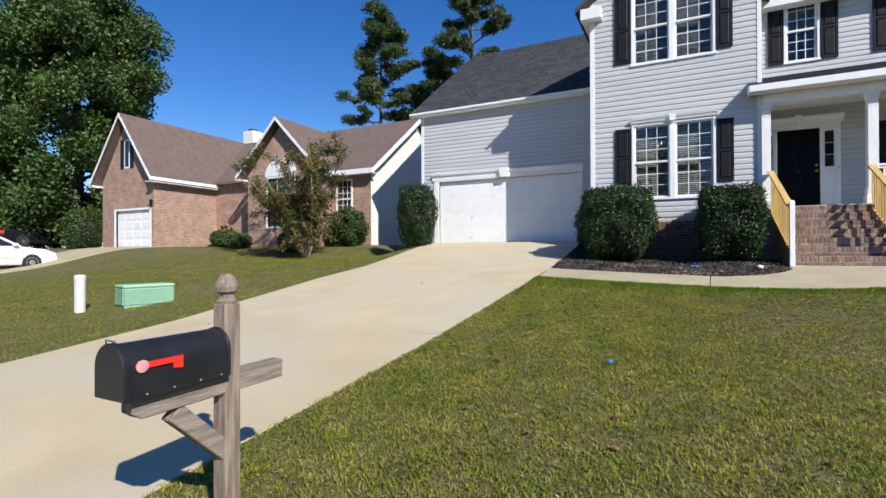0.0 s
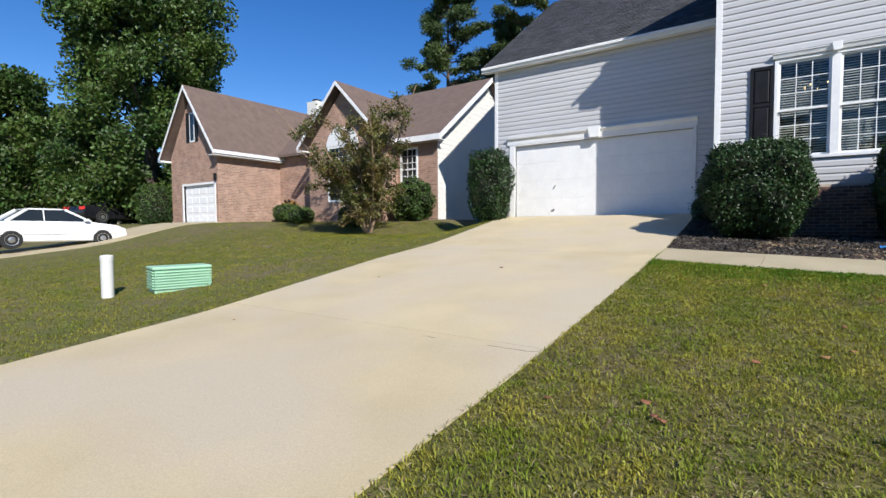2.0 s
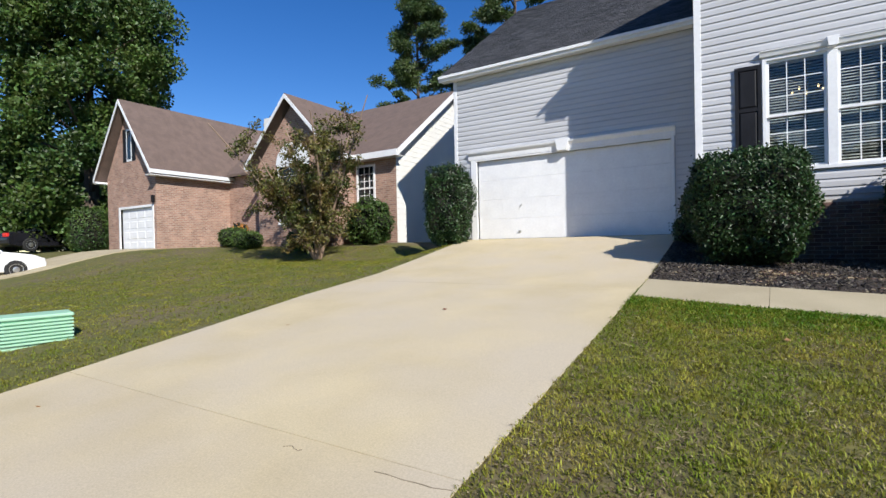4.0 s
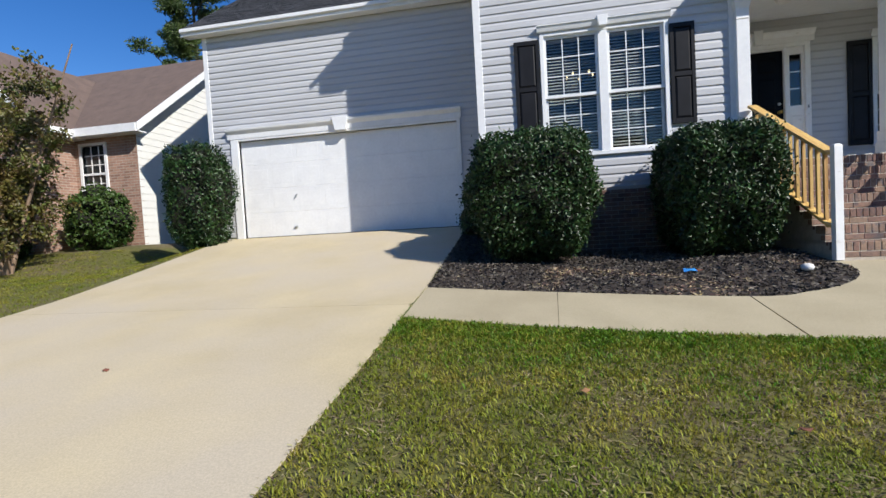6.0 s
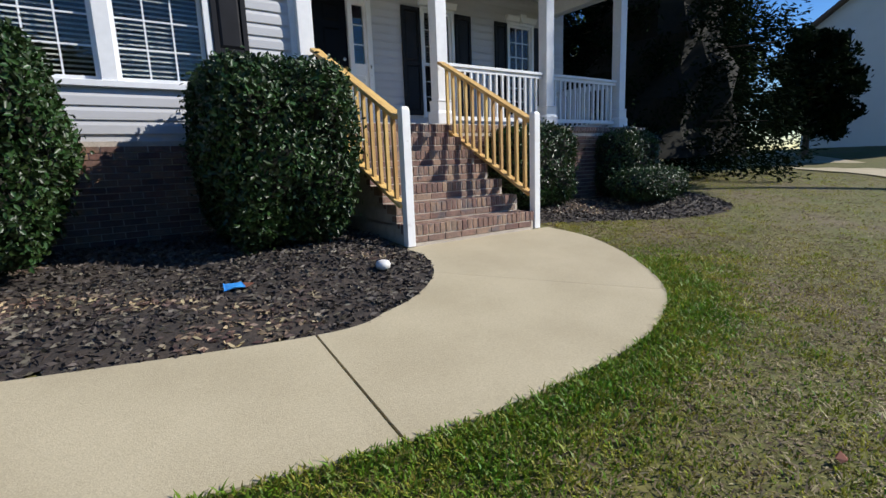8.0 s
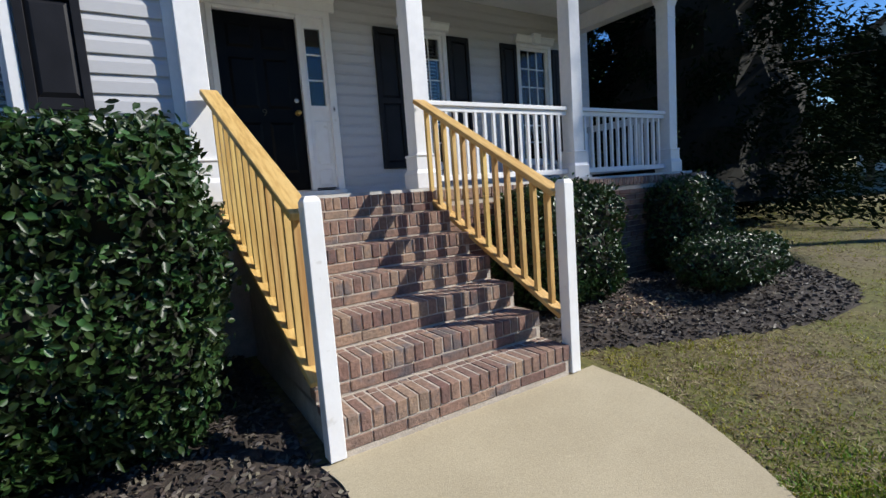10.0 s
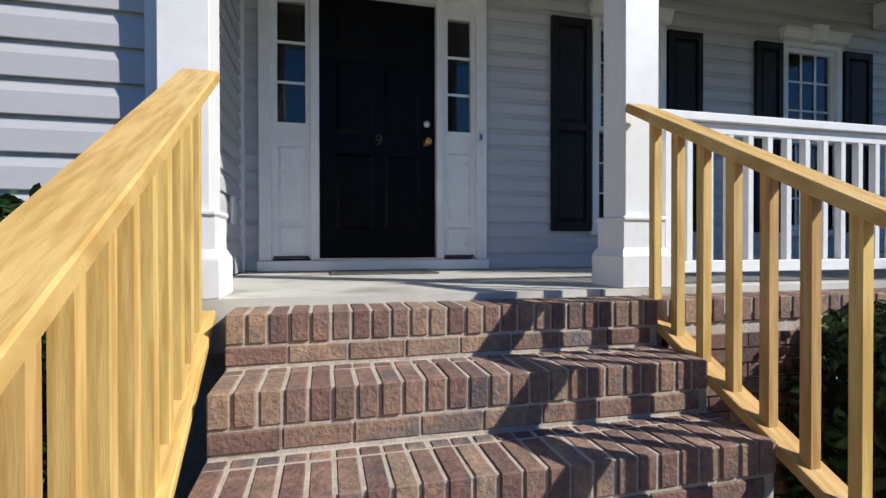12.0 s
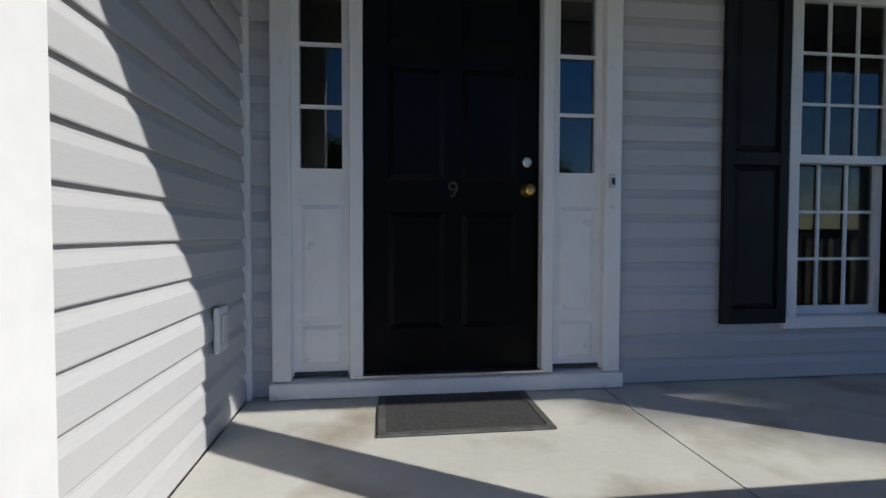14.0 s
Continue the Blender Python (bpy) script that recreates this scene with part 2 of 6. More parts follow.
BRASS = material("polished_brass", (0.62, 0.42, 0.14), (0.5, 0.33, 0.1), scale=20, rough=0.3, metal=1.0)
CHROME = material("satin_nickel", (0.6, 0.59, 0.56), (0.66, 0.65, 0.62), scale=20, rough=0.3, metal=1.0)
MATRUB = material("charcoal_door_mat", (0.035, 0.035, 0.036), (0.06, 0.058, 0.056), scale=60, rough=0.95, bump=0.6, bump_scale=220, fine=0.25)
MATEDGE = material("worn_rubber_mat_border", (0.06, 0.06, 0.058), (0.1, 0.098, 0.09), scale=20, rough=0.8)
BLUE = material("bright_blue_plastic", (0.03, 0.22, 0.62), (0.05, 0.3, 0.7), scale=30, rough=0.4)
WHITEBALL = material("scuffed_white_plastic", (0.78, 0.77, 0.74), (0.6, 0.58, 0.55), scale=25, rough=0.5)
STOPRED = material("stop_sign_red", (0.6, 0.02, 0.025), (0.55, 0.02, 0.025), scale=3, rough=0.4)
ORANGE = leafy("orange_garden_leaf", (0.5, 0.16, 0.03), (0.3, 0.2, 0.04), rough=0.5, passing=0.3, scale=5, island=0.4)
BULB = material("lit_bulb", (1, 0.8, 0.5), (1, 0.8, 0.5), rough=0.4)
BULB.node_tree.nodes["Principled BSDF"].inputs["Emission Color"].default_value = (1.0, 0.7, 0.35, 1)
BULB.node_tree.nodes["Principled BSDF"].inputs["Emission Strength"].default_value = 3.0
CLEARLAMP = material("frosted_lamp_glass", (0.7, 0.69, 0.65), (0.75, 0.74, 0.7), rough=0.35)
DRYLEAF = material("fallen_brown_leaf", (0.32, 0.13, 0.06), (0.22, 0.1, 0.05), scale=15, rough=0.8, piece=0.3)


# ---- builders ----
class Geo:
    """Vertices and faces gathered in plain lists."""

    def __init__(self):
        self.v, self.f = [], []

    def box(self, x0, x1, y0, y1, z0, z1):
        k = len(self.v)
        self.v += [(x, y, z) for z in (z0, z1) for x, y in ((x0, y0), (x1, y0), (x1, y1), (x0, y1))]
        self.f += [tuple(k + i for i in q) for q in ((3, 2, 1, 0), (4, 5, 6, 7), (0, 1, 5, 4), (1, 2, 6, 5), (2, 3, 7, 6), (3, 0, 4, 7))]
        return self

    def prism(self, outline, way):
        """An outline in space, pushed along the vector way."""
        k, n = len(self.v), len(outline)
        self.v += [tuple(p) for p in outline] + [tuple(a + b for a, b in zip(p, way)) for p in outline]
        self.f += [tuple(range(k, k + n)), tuple(range(k + 2 * n - 1, k + n - 1, -1))]
        self.f += [(k + (i + 1) % n, k + i, k + n + i, k + n + (i + 1) % n) for i in range(n)]
        return self

    def beam(self, a, b, w, h):
        """A bar of width w and height h from a to b (centres of its ends), upright in section."""
        a, b = Vector(a), Vector(b)
        d = (b - a).normalized()
        s = d.cross(Vector((0, 0, 1)))
        s = s.normalized() if s.length > 1e-4 else Vector((1, 0, 0))
        u = s.cross(d)
        return self.prism([a + s * w / 2 * i + u * h / 2 * j for i, j in ((-1, -1), (1, -1), (1, 1), (-1, 1))], b - a)

    def tube(self, points, radii, n=8):
        k = len(self.v)
        pts = [Vector(p) for p in points]
        for i, (p, r) in enumerate(zip(pts, radii)):
            d = (pts[min(i + 1, len(pts) - 1)] - pts[max(i - 1, 0)]).normalized()
            s = d.cross(Vector((0.31, 0.95, 0.05))).normalized()
            u = s.cross(d)
            self.v += [tuple(p + (s * math.cos(2 * math.pi * j / n) + u * math.sin(2 * math.pi * j / n)) * r) for j in range(n)]
        for i in range(len(pts) - 1):
            self.f += [(k + i * n + j, k + i * n + (j + 1) % n, k + (i + 1) * n + (j + 1) % n, k + (i + 1) * n + j) for j in range(n)]
        self.f += [tuple(range(k + n - 1, k - 1, -1)), tuple(range(k + (len(pts) - 1) * n, k + len(pts) * n))]
        return self

    def mesh(self, name, bevel=0.0, smooth=False):
        me = bpy.data.meshes.new(name)
        me.from_pydata(self.v, [], self.f)
        bm = bmesh.new()
        bm.from_mesh(me)
        bmesh.ops.recalc_face_normals(bm, faces=bm.faces)
        if bevel:
            bmesh.ops.bevel(bm, geom=bm.edges[:], offset=bevel, segments=1, affect='EDGES')
        bm.to_mesh(me)
        bm.free()
        if smooth:
            me.polygons.foreach_set("use_smooth", [True] * len(me.polygons))
        return me


def part(name, geo, mat, parent=None, label="", bevel=0.0, smooth=False):
    me = geo.mesh(name, bevel, smooth) if isinstance(geo, Geo) else geo
    if not me.materials:
        me.materials.append(mat)
    ob = new(name, me)
    if parent:
        ob.parent = parent
    if label:
        ob["label"] = label
    return ob


def thing(name, label, category, kind="", group="", at=(0, 0, 0)):
    ob = new(name)
    ob.empty_display_size = 0.1
    ob.location = at
    return tagged(ob, label, category, group, kind)


def boxed(x0, x1, y0, y1, z0, z1):
    return Geo().box(x0, x1, y0, y1, z0, z1)


def lathe(profile, n=20):
    """A turned shape about z from (radius, height) pairs."""
    g = Geo()
    for r, z in profile:
        g.v += [(r * math.cos(2 * math.pi * j / n), r * math.sin(2 * math.pi * j / n), z) for j in range(n)]
    for i in range(len(profile) - 1):
        g.f += [(i * n + j, i * n + (j + 1) % n, (i + 1) * n + (j + 1) % n, (i + 1) * n + j) for j in range(n)]
    g.f += [tuple(range(n - 1, -1, -1)), tuple(range((len(profile) - 1) * n, len(profile) * n))]
    return g


def moved(geo, m):
    geo.v = [tuple(m @ Vector(p)) for p in geo.v]
    return geo


rng = np.random.default_rng(7)


def leaf_mesh(name, centres, outward, length, width, spread=0.8, fold=0.25, pointed=True, facing=None):
    """Many small leaves as one mesh: each a folded six-sided blade about its centre, leaning from its outward direction."""
    n = len(centres)
    d = rng.normal(size=(n, 3))
    d = outward + spread * d
    d /= np.linalg.norm(d, axis=1, keepdims=True) + 1e-9
    r = rng.normal(size=(n, 3))
    if facing is not None:
        r = facing + .45 * r
    s = np.cross(d, r)
    s /= np.linalg.norm(s, axis=1, keepdims=True) + 1e-9
    u = np.cross(s, d)
    L = (length * rng.uniform(0.6, 1.25, n))[:, None]
    W = (width * rng.uniform(0.7, 1.2, n))[:, None]
    c = np.asarray(centres)
    if pointed:
        v = np.stack([c - d * L * .5, c - d * L * .1 + s * W * .5 + u * W * fold, c + d * L * .25 + s * W * .42 + u * W * fold,
                      c + d * L * .5, c + d * L * .25 - s * W * .42 + u * W * fold, c - d * L * .1 - s * W * .5 + u * W * fold], 1)
        per, faces = 6, [(0, 1, 2, 3), (0, 3, 4, 5)]
    else:
        v = np.stack([c - d * L * .5, c + s * W * .5 + u * W * fold, c + d * L * .5, c - s * W * .5 + u * W * fold], 1)
        per, faces = 4, [(0, 1, 2, 3)]
    return raw_mesh(name, v.reshape(-1, 3), per, faces, n)


def raw_mesh(name, verts, per, faces, n):
    me = bpy.data.meshes.new(name)
    me.vertices.add(len(verts))
    me.vertices.foreach_set("co", np.ascontiguousarray(verts, dtype=np.float32).ravel())
    sides = len(faces[0])
    idx = (np.arange(n)[:, None, None] * per + np.array(faces)[None]).reshape(-1)
    k = n * len(faces)
    me.loops.add(len(idx))
    me.loops.foreach_set("vertex_index", idx.astype(np.int32))
    me.polygons.add(k)
    me.polygons.foreach_set("loop_start", (np.arange(k) * sides).astype(np.int32))
    me.polygons.foreach_set("loop_total", np.full(k, sides, dtype=np.int32))
    me.update(calc_edges=True)
    return me


# ---- the ground ----
def smooth01(a, b, x):
    u = np.clip((x - a) / (b - a), 0, 1)
    return u * u * (3 - 2 * u)


def gz(x, y):
    """Height of the ground: it climbs from the street to the house."""
    x, y = np.asarray(x, float), np.asarray(y, float)
    z = np.interp(y, [-80, -10, 0, 5, 9.8, 11, 12.2, 15, 80], [-1.6, -1.1, -.42, .03, .58, .72, .83, .9, .9])
    z = z + np.interp(y, [11, 12.2, 15, 80], [0, .09, .52, .52]) * smooth01(-10.2, -8.3, x) * (1 - smooth01(-3.0, -2.0, x))
    z = z + .52 * smooth01(-10, -12, x) * smooth01(13.6, 17, y) + .5 * smooth01(-14, -21, x) * smooth01(8.5, 13.5, y) * (1 - smooth01(13.6, 17, y))
    z = z + .75 * smooth01(19, 29, x) * smooth01(2, 12, y)
    return z


def g1(x, y):
    return float(gz(x, y))


inner_x, inner_y = np.arange(-14, 12.01, 0.25), np.arange(-3, 18.01, 0.25)
outer = np.array([1, 2, 4, 7, 11, 16, 23, 32, 45, 65, 100, 160, 260, 420, 700])
gx = np.concatenate([inner_x[0] - outer[::-1], inner_x, inner_x[-1] + outer])
gy = np.concatenate([inner_y[0] - outer[::-1], inner_y, inner_y[-1] + outer])
GX, GY = np.meshgrid(gx, gy)
GZ = gz(GX, GY)
nx, ny = len(gx), len(gy)
gm = bpy.data.meshes.new("ground")
gm.from_pydata(np.stack([GX, GY, GZ], -1).reshape(-1, 3).tolist(), [],
               [(j * nx + i, j * nx + i + 1, (j + 1) * nx + i + 1, (j + 1) * nx + i) for j in range(ny - 1) for i in range(nx - 1)])
gm.polygons.foreach_set("use_smooth", [True] * len(gm.polygons))
tagged(part("ground", gm, GROUND), "sloping lawn ground of green and straw-coloured turf", "lawn", kind="structure")


def drape(us, vs, at, lift, thick):
    """A slab over the ground: at(u, v) gives x, y; its top lies lift above the ground, its sides go down."""
    g = Geo()
    nu, nv = len(us), len(vs)
    for dz in (lift, lift - thick):
        for v in vs:
            for u in us:
                x, y = at(u, v)
                g.v.append((x, y, g1(x, y) + dz))
    o = nu * nv
    for j in range(nv - 1):
        for i in range(nu - 1):
            a = j * nu + i
            g.f.append((a, a + 1, a + nu + 1, a + nu))
    rim = [i for i in range(nu)] + [j * nu + nu - 1 for j in range(1, nv)] + [(nv - 1) * nu + i for i in range(nu - 2, -1, -1)] + [j * nu for j in range(nv - 2, 0, -1)]
    for a, b in zip(rim, rim[1:] + rim[:1]):
        g.f.append((b, a, a + o, b + o))
    return g


def drive_left(y):
    return float(np.interp(y, [-6, 2.6, 4.8, 8, 9, 15.6], [-7.0, -7.4, -7.55, -8.0, -8.15, -8.4]))


driveway = thing("driveway", "wide tan concrete driveway in large slabs with stains", "driveway", "structure")
CRACKS = ((-3.02, 5.3, -3.5, 5.28), (-4.05, 5.27, -4.2, 5.28))
DRIVE_JOINTS = (-6, 0.55, 5.4, 10.3, 15.56)
for y0, y1 in zip(DRIVE_JOINTS, DRIVE_JOINTS[1:]):
    part("slab", drape(np.linspace(0, 1, 13), np.linspace(y0 + .004, y1 - .004, 20), lambda u, v: (drive_left(v) * (1 - u) - 3.0 * u, v), .012, .1), CONCRETE, driveway, smooth=False)


def crack(x0, y0, x1, y1, seed):
    """A hairline crack in a slab: short dark strips that wander."""
    r = random.Random(seed)
    g = Geo()
    n = max(4, int(math.hypot(x1 - x0, y1 - y0) / .09))
    line = [(x0 + (x1 - x0) * k / n + r.uniform(-.012, .012), y0 + (y1 - y0) * k / n + r.uniform(-.02, .02)) for k in range(n + 1)]
    for (a, b), (c, d) in zip(line, line[1:]):
        g.beam((a, b, g1(a, b) + .0125), (c, d, g1(c, d) + .0125), r.uniform(.003, .007), .003)
    part("crack", g, CRACK, driveway, "dark hairline crack")


for k, ends in enumerate(CRACKS):
    crack(*ends, k)


def curve(points, n):
    """n points along a smooth line through a few."""
    p = [Vector(q) for q in points]
    p = [2 * p[0] - p[1]] + p + [2 * p[-1] - p[-2]]
    out = []
    for k in range(n):
        t = k / (n - 1) * (len(p) - 3)
        i = min(int(t), len(p) - 4)
        f = t - i
        a, b, c, d = p[i:i + 4]
        out.append(0.5 * ((2 * b) + (c - a) * f + (2 * a - 5 * b + 4 * c - d) * f * f + (3 * b - a - 3 * c + d) * f ** 3))
    return out


# the front walk: its lawn side and its bed side, joint by joint
SOUTH = [(-2.99, 9.83), (-1.55, 9.46), (.16, 9.15), (1.1, 9.12), (1.95, 9.22), (2.75, 9.6), (3.3, 10.25), (3.62, 11.0), (3.62, 11.62)]
NORTH = [(-2.99, 10.98), (-1.5, 10.58), (.21, 10.22), (.75, 10.33), (1.12, 10.52), (1.44, 10.83), (1.6, 11.15), (1.66, 11.4), (1.62, 11.62)]
S_LINE, N_LINE = curve(SOUTH, 81), curve(NORTH, 81)
walk_path = thing("front_walk", "curved pale concrete front walk with dark joints", "walkway", "structure")
for i0, i1 in ((0, 10), (10, 20), (20, 50), (50, 80)):
    gap = {10: .015, 20: .06, 50: .02}.get(i1, 0)
    gap0 = {10: .015, 20: .06, 50: .02}.get(i0, 0)
    ts = np.linspace(i0 + gap0, i1 - gap, 31)

    def at(u, t):
        i = min(int(t), 79)
        a, b = S_LINE[i].lerp(S_LINE[i + 1], t - i), N_LINE[i].lerp(N_LINE[i + 1], t - i)
        p = a.lerp(b, u)
        return p.x, p.y
    part("slab", drape(np.linspace(0, 1, 9), ts, at, .016, .1), WALKCON, walk_path)


def inside(px, py, poly):
    hit = np.zeros(len(px), bool)
    for (x0, y0), (x1, y1) in zip(poly, poly[1:] + poly[:1]):
        c = (y0 > py) != (y1 > py)
        hit ^= c & (px < (x1 - x0) * (py - y0) / ((y1 - y0) or 1e-9) + x0)
    return hit


WALK_POLY = [tuple(p) for p in S_LINE] + [tuple(p) for p in reversed(N_LINE)]
BED_POLY = [tuple(p) for p in N_LINE] + [(1.62, 13.55), (-2.5, 13.55), (-2.5, 15.45), (-2.97, 15.45)]
BED_LINE = curve([(3.66, 11.9), (4.6, 11.5), (5.6, 11.15), (6.6, 11.05), (7.6, 11.35), (8.4, 12.3), (8.7, 13.4)], 30)
BED2_POLY = [tuple(p) for p in BED_LINE] + [(8.7, 15.2), (3.5, 13.5)]


EDGES = np.array([tuple(p) for p in N_LINE] + [tuple(p) for p in BED_LINE])


def edge_distance(x, y):
    x, y = np.asarray(x), np.asarray(y)
    best = np.full(x.shape, 9.0)
    for ex, ey in EDGES:
        best = np.minimum(best, np.hypot(x - ex, y - ey))
    return best


def bed_height(x, y):
    """Soil, level with the walk at its edge and humped further in."""
    x, y = np.asarray(x, float), np.asarray(y, float)
    within = inside(x.ravel(), y.ravel(), BED_POLY) | inside(x.ravel(), y.ravel(), BED2_POLY)
    swell = np.clip(edge_distance(x, y) / .35, 0, 1) * within.reshape(x.shape)
    return gz(x, y) + .006 + np.abs(.05 * np.sin(x * 2.1) * np.cos(y * 2.7) + .03) * swell


def chips_over(name, poly, label, count):
    xs, ys = [p[0] for p in poly], [p[1] for p in poly]
    bed = tagged(part(name, Geo().prism([(0, 0, 0), (1, 0, 0), (0, 1, 0)], (0, 0, .01)), SOIL), label, "mulch bed", kind="stuff")
    g = Geo()
    X, Y = np.meshgrid(np.linspace(min(xs), max(xs), 70), np.linspace(min(ys), max(ys), 70))
    g.v = np.stack([X, Y, bed_height(X, Y)], -1).reshape(-1, 3).tolist()
    cx, cy = (X[:-1, :-1] + X[1:, 1:]) / 2, (Y[:-1, :-1] + Y[1:, 1:]) / 2
    keep = inside(cx.ravel(), cy.ravel(), poly).reshape(cx.shape) | ((edge_distance(cx, cy) < .07) & (len(poly) > 60))
    g.f = [(j * 70 + i, j * 70 + i + 1, (j + 1) * 70 + i + 1, (j + 1) * 70 + i) for j in range(69) for i in range(69) if keep[j, i]]
    bed.data = g.mesh(name, smooth=True)
    bed.data.materials.append(SOIL)
    px, py = rng.uniform(min(xs), max(xs), count * 2), rng.uniform(min(ys), max(ys), count * 2)
    ok = inside(px, py, poly)
    px, py = px[ok][:count], py[ok][:count]
    pz = bed_height(px, py) + rng.uniform(.002, .016, len(px))
    flat = np.stack([rng.normal(size=len(px)), rng.normal(size=len(px)), rng.normal(size=len(px)) * .25], 1)
    me = leaf_mesh("chips", np.stack([px, py, pz], 1), flat, .055, .022, .1, .2, pointed=False)
    part("chips", me, CHIP, bed, "shredded dark and tan bark chips")


chips_over("mulch_bed", BED_POLY, "dark bark mulch bed between front walk and house", 15000)
chips_over("mulch_bed", BED2_POLY, "dark bark mulch bed beside the porch", 12000)


def ripple(x, y, seed, size):
    """Smooth uneven patches, about 0 to 1, from waves in many directions."""
    r = np.random.default_rng(seed)
    total = np.zeros(np.shape(x))
    for k in range(7):
        a, f, ph = r.uniform(0, 2 * math.pi), r.uniform(.6, 1.7) * 2 * math.pi / size, r.uniform(0, 6.28)
        total += np.sin((x * math.cos(a) + y * math.sin(a)) * f + ph)
    return np.clip(.5 + total / 5.5, 0, 1)


WALK_SOUTH = np.array([tuple(p) for p in S_LINE])


def dryness(x, y):
    """How far the turf has gone to straw: worst east of the walk's bend, green along the walk."""
    near = np.full(x.shape, 9.0)
    for ex, ey in WALK_SOUTH:
        near = np.minimum(near, np.hypot(x - ex, y - ey))
    zone = smooth01(-.9, 1.3, x + .3 * (y - 8.0)) * smooth01(3.0, 7.0, y)
    d = .06 + .42 * ripple(x, y, 3, 2.2) * ripple(x, y, 4, .7) + zone * (.3 + .75 * ripple(x, y, 5, .9))
    near = near + 2 * smooth01(10.0, 10.8, y)
    d = d * smooth01(.08, .5, near) * (.55 + .45 * smooth01(.3, 1.1, near))
    return np.clip(d, 0, .96)


def turf(name, x0, x1, y0, y1, clumps, per, size, mat, label, straw=False, thin=None):
    """Low clumps of blades that lean out from their roots; straw lies flat in the dry patches."""
    px, py = rng.uniform(x0, x1, clumps), rng.uniform(y0, y1, clumps)
    d = dryness(px, py)
    keep = rng.uniform(0, 1, clumps) < (.05 + .95 * d if straw else 1 - .8 * d)
    if thin is not None:
        keep &= rng.uniform(0, 1, clumps) < thin(px, py)
    px, py, lush = px[keep], py[keep], 1 - d[keep]
    n = len(px) * per
    spread = .018 + .022 * rng.uniform(0, 1, len(px))
    out = rng.normal(size=(n, 2))
    cx = np.repeat(px, per) + out[:, 0] * np.repeat(spread, per)
    cy = np.repeat(py, per) + out[:, 1] * np.repeat(spread, per)
    h = size * rng.uniform(.35, 1.15, n) * np.repeat(rng.uniform(.6, 1.25, len(px)) * (.65 + .35 * lush), per)
    dl = np.interp(cy, [-6, 2.6, 4.8, 8, 9, 15.6], [-7.0, -7.4, -7.55, -8.0, -8.15, -8.4])
    bad = inside(cx, cy, WALK_POLY) | inside(cx, cy, BED_POLY) | inside(cx, cy, BED2_POLY)
    bad |= (cx > dl - .01) & (cx < -3.005) & (cy < 15.6)
    bad |= (cx > 1.5) & (cx < 3.7) & (cy > 11.4)
    cx, cy, h, out = cx[~bad], cy[~bad], h[~bad], out[~bad]
    n = len(cx)
    b = np.arctan2(out[:, 1], out[:, 0]) + rng.normal(0, .7, n)
    lean = h * (rng.uniform(1.2, 2.6, n) if straw else rng.uniform(.3, 1.3, n))
    up = h * (rng.uniform(.15, .8, n) if straw else 1)
    wide = size * rng.uniform(.06, .13, n)
    base = np.stack([cx, cy, gz(cx, cy) - .003], 1)
    side = np.stack([-np.sin(b), np.cos(b), rng.uniform(-.4, .4, n)], 1) * wide[:, None]
    way = np.stack([np.cos(b), np.sin(b), np.zeros(n)], 1) * lean[:, None]
    rise = np.array([0, 0, 1.0]) * up[:, None]
    mid = base + way * .42 + rise * .72
    v = np.stack([base, mid + side, base + way + rise, mid - side], 1)
    me = raw_mesh(name, v.reshape(-1, 3), 4, [(0, 1, 2, 3)], n)
    tagged(part(name, me, mat), label, "grass", kind="stuff")


def near_thin(x, y):
    return (1 - .85 * smooth01(3.0, 6.5, x)) * smooth01(-1.2, .8, y)


def walk_edge(x, y):
    near = np.full(x.shape, 9.0)
    for ex, ey in WALK_SOUTH:
        near = np.minimum(near, np.hypot(x - ex, y - ey))
    return (1 - smooth01(.15, 1.5, near)) * (.35 + .65 * (1 - smooth01(.2, .6, near))) * (1 - smooth01(10.0, 10.8, y))


def east_thin(x, y):
    return smooth01(3.0, 6.5, x) * (1 - .5 * smooth01(9, 17, x)) * smooth01(21, 16, x) * smooth01(-1.2, 3, y)


def west_thin(x, y):
    return smooth01(-22, -13, x) * smooth01(-1.2, .8, y)


turf("grass", -3.08, 6.5, -1.2, 12.4, 112000, 7, .036, GRASS, "low green front lawn turf of coarse blades", thin=near_thin)
turf("dry_grass", -3.08, 6.5, -1.2, 12.4, 150000, 6, .036, DRYGRASS, "straw-coloured thatch in the front lawn", straw=True, thin=near_thin)
turf("grass", -3.08, 4.4, 7.6, 12, 52000, 6, .041, LUSH, "lush bright green turf along the edge of the walk", thin=walk_edge)
turf("grass", 3.0, 21, -1.2, 16, 36000, 6, .045, GRASS, "low green turf of the side lawn", thin=east_thin)
turf("dry_grass", 3.0, 21, -1.2, 16, 34000, 6, .045, DRYGRASS, "straw-coloured thatch in the side lawn", straw=True, thin=east_thin)
turf("grass", -22, -7.0, -1.2, 16, 62000, 6, .038, GRASS, "low green lawn turf between the two driveways", thin=west_thin)


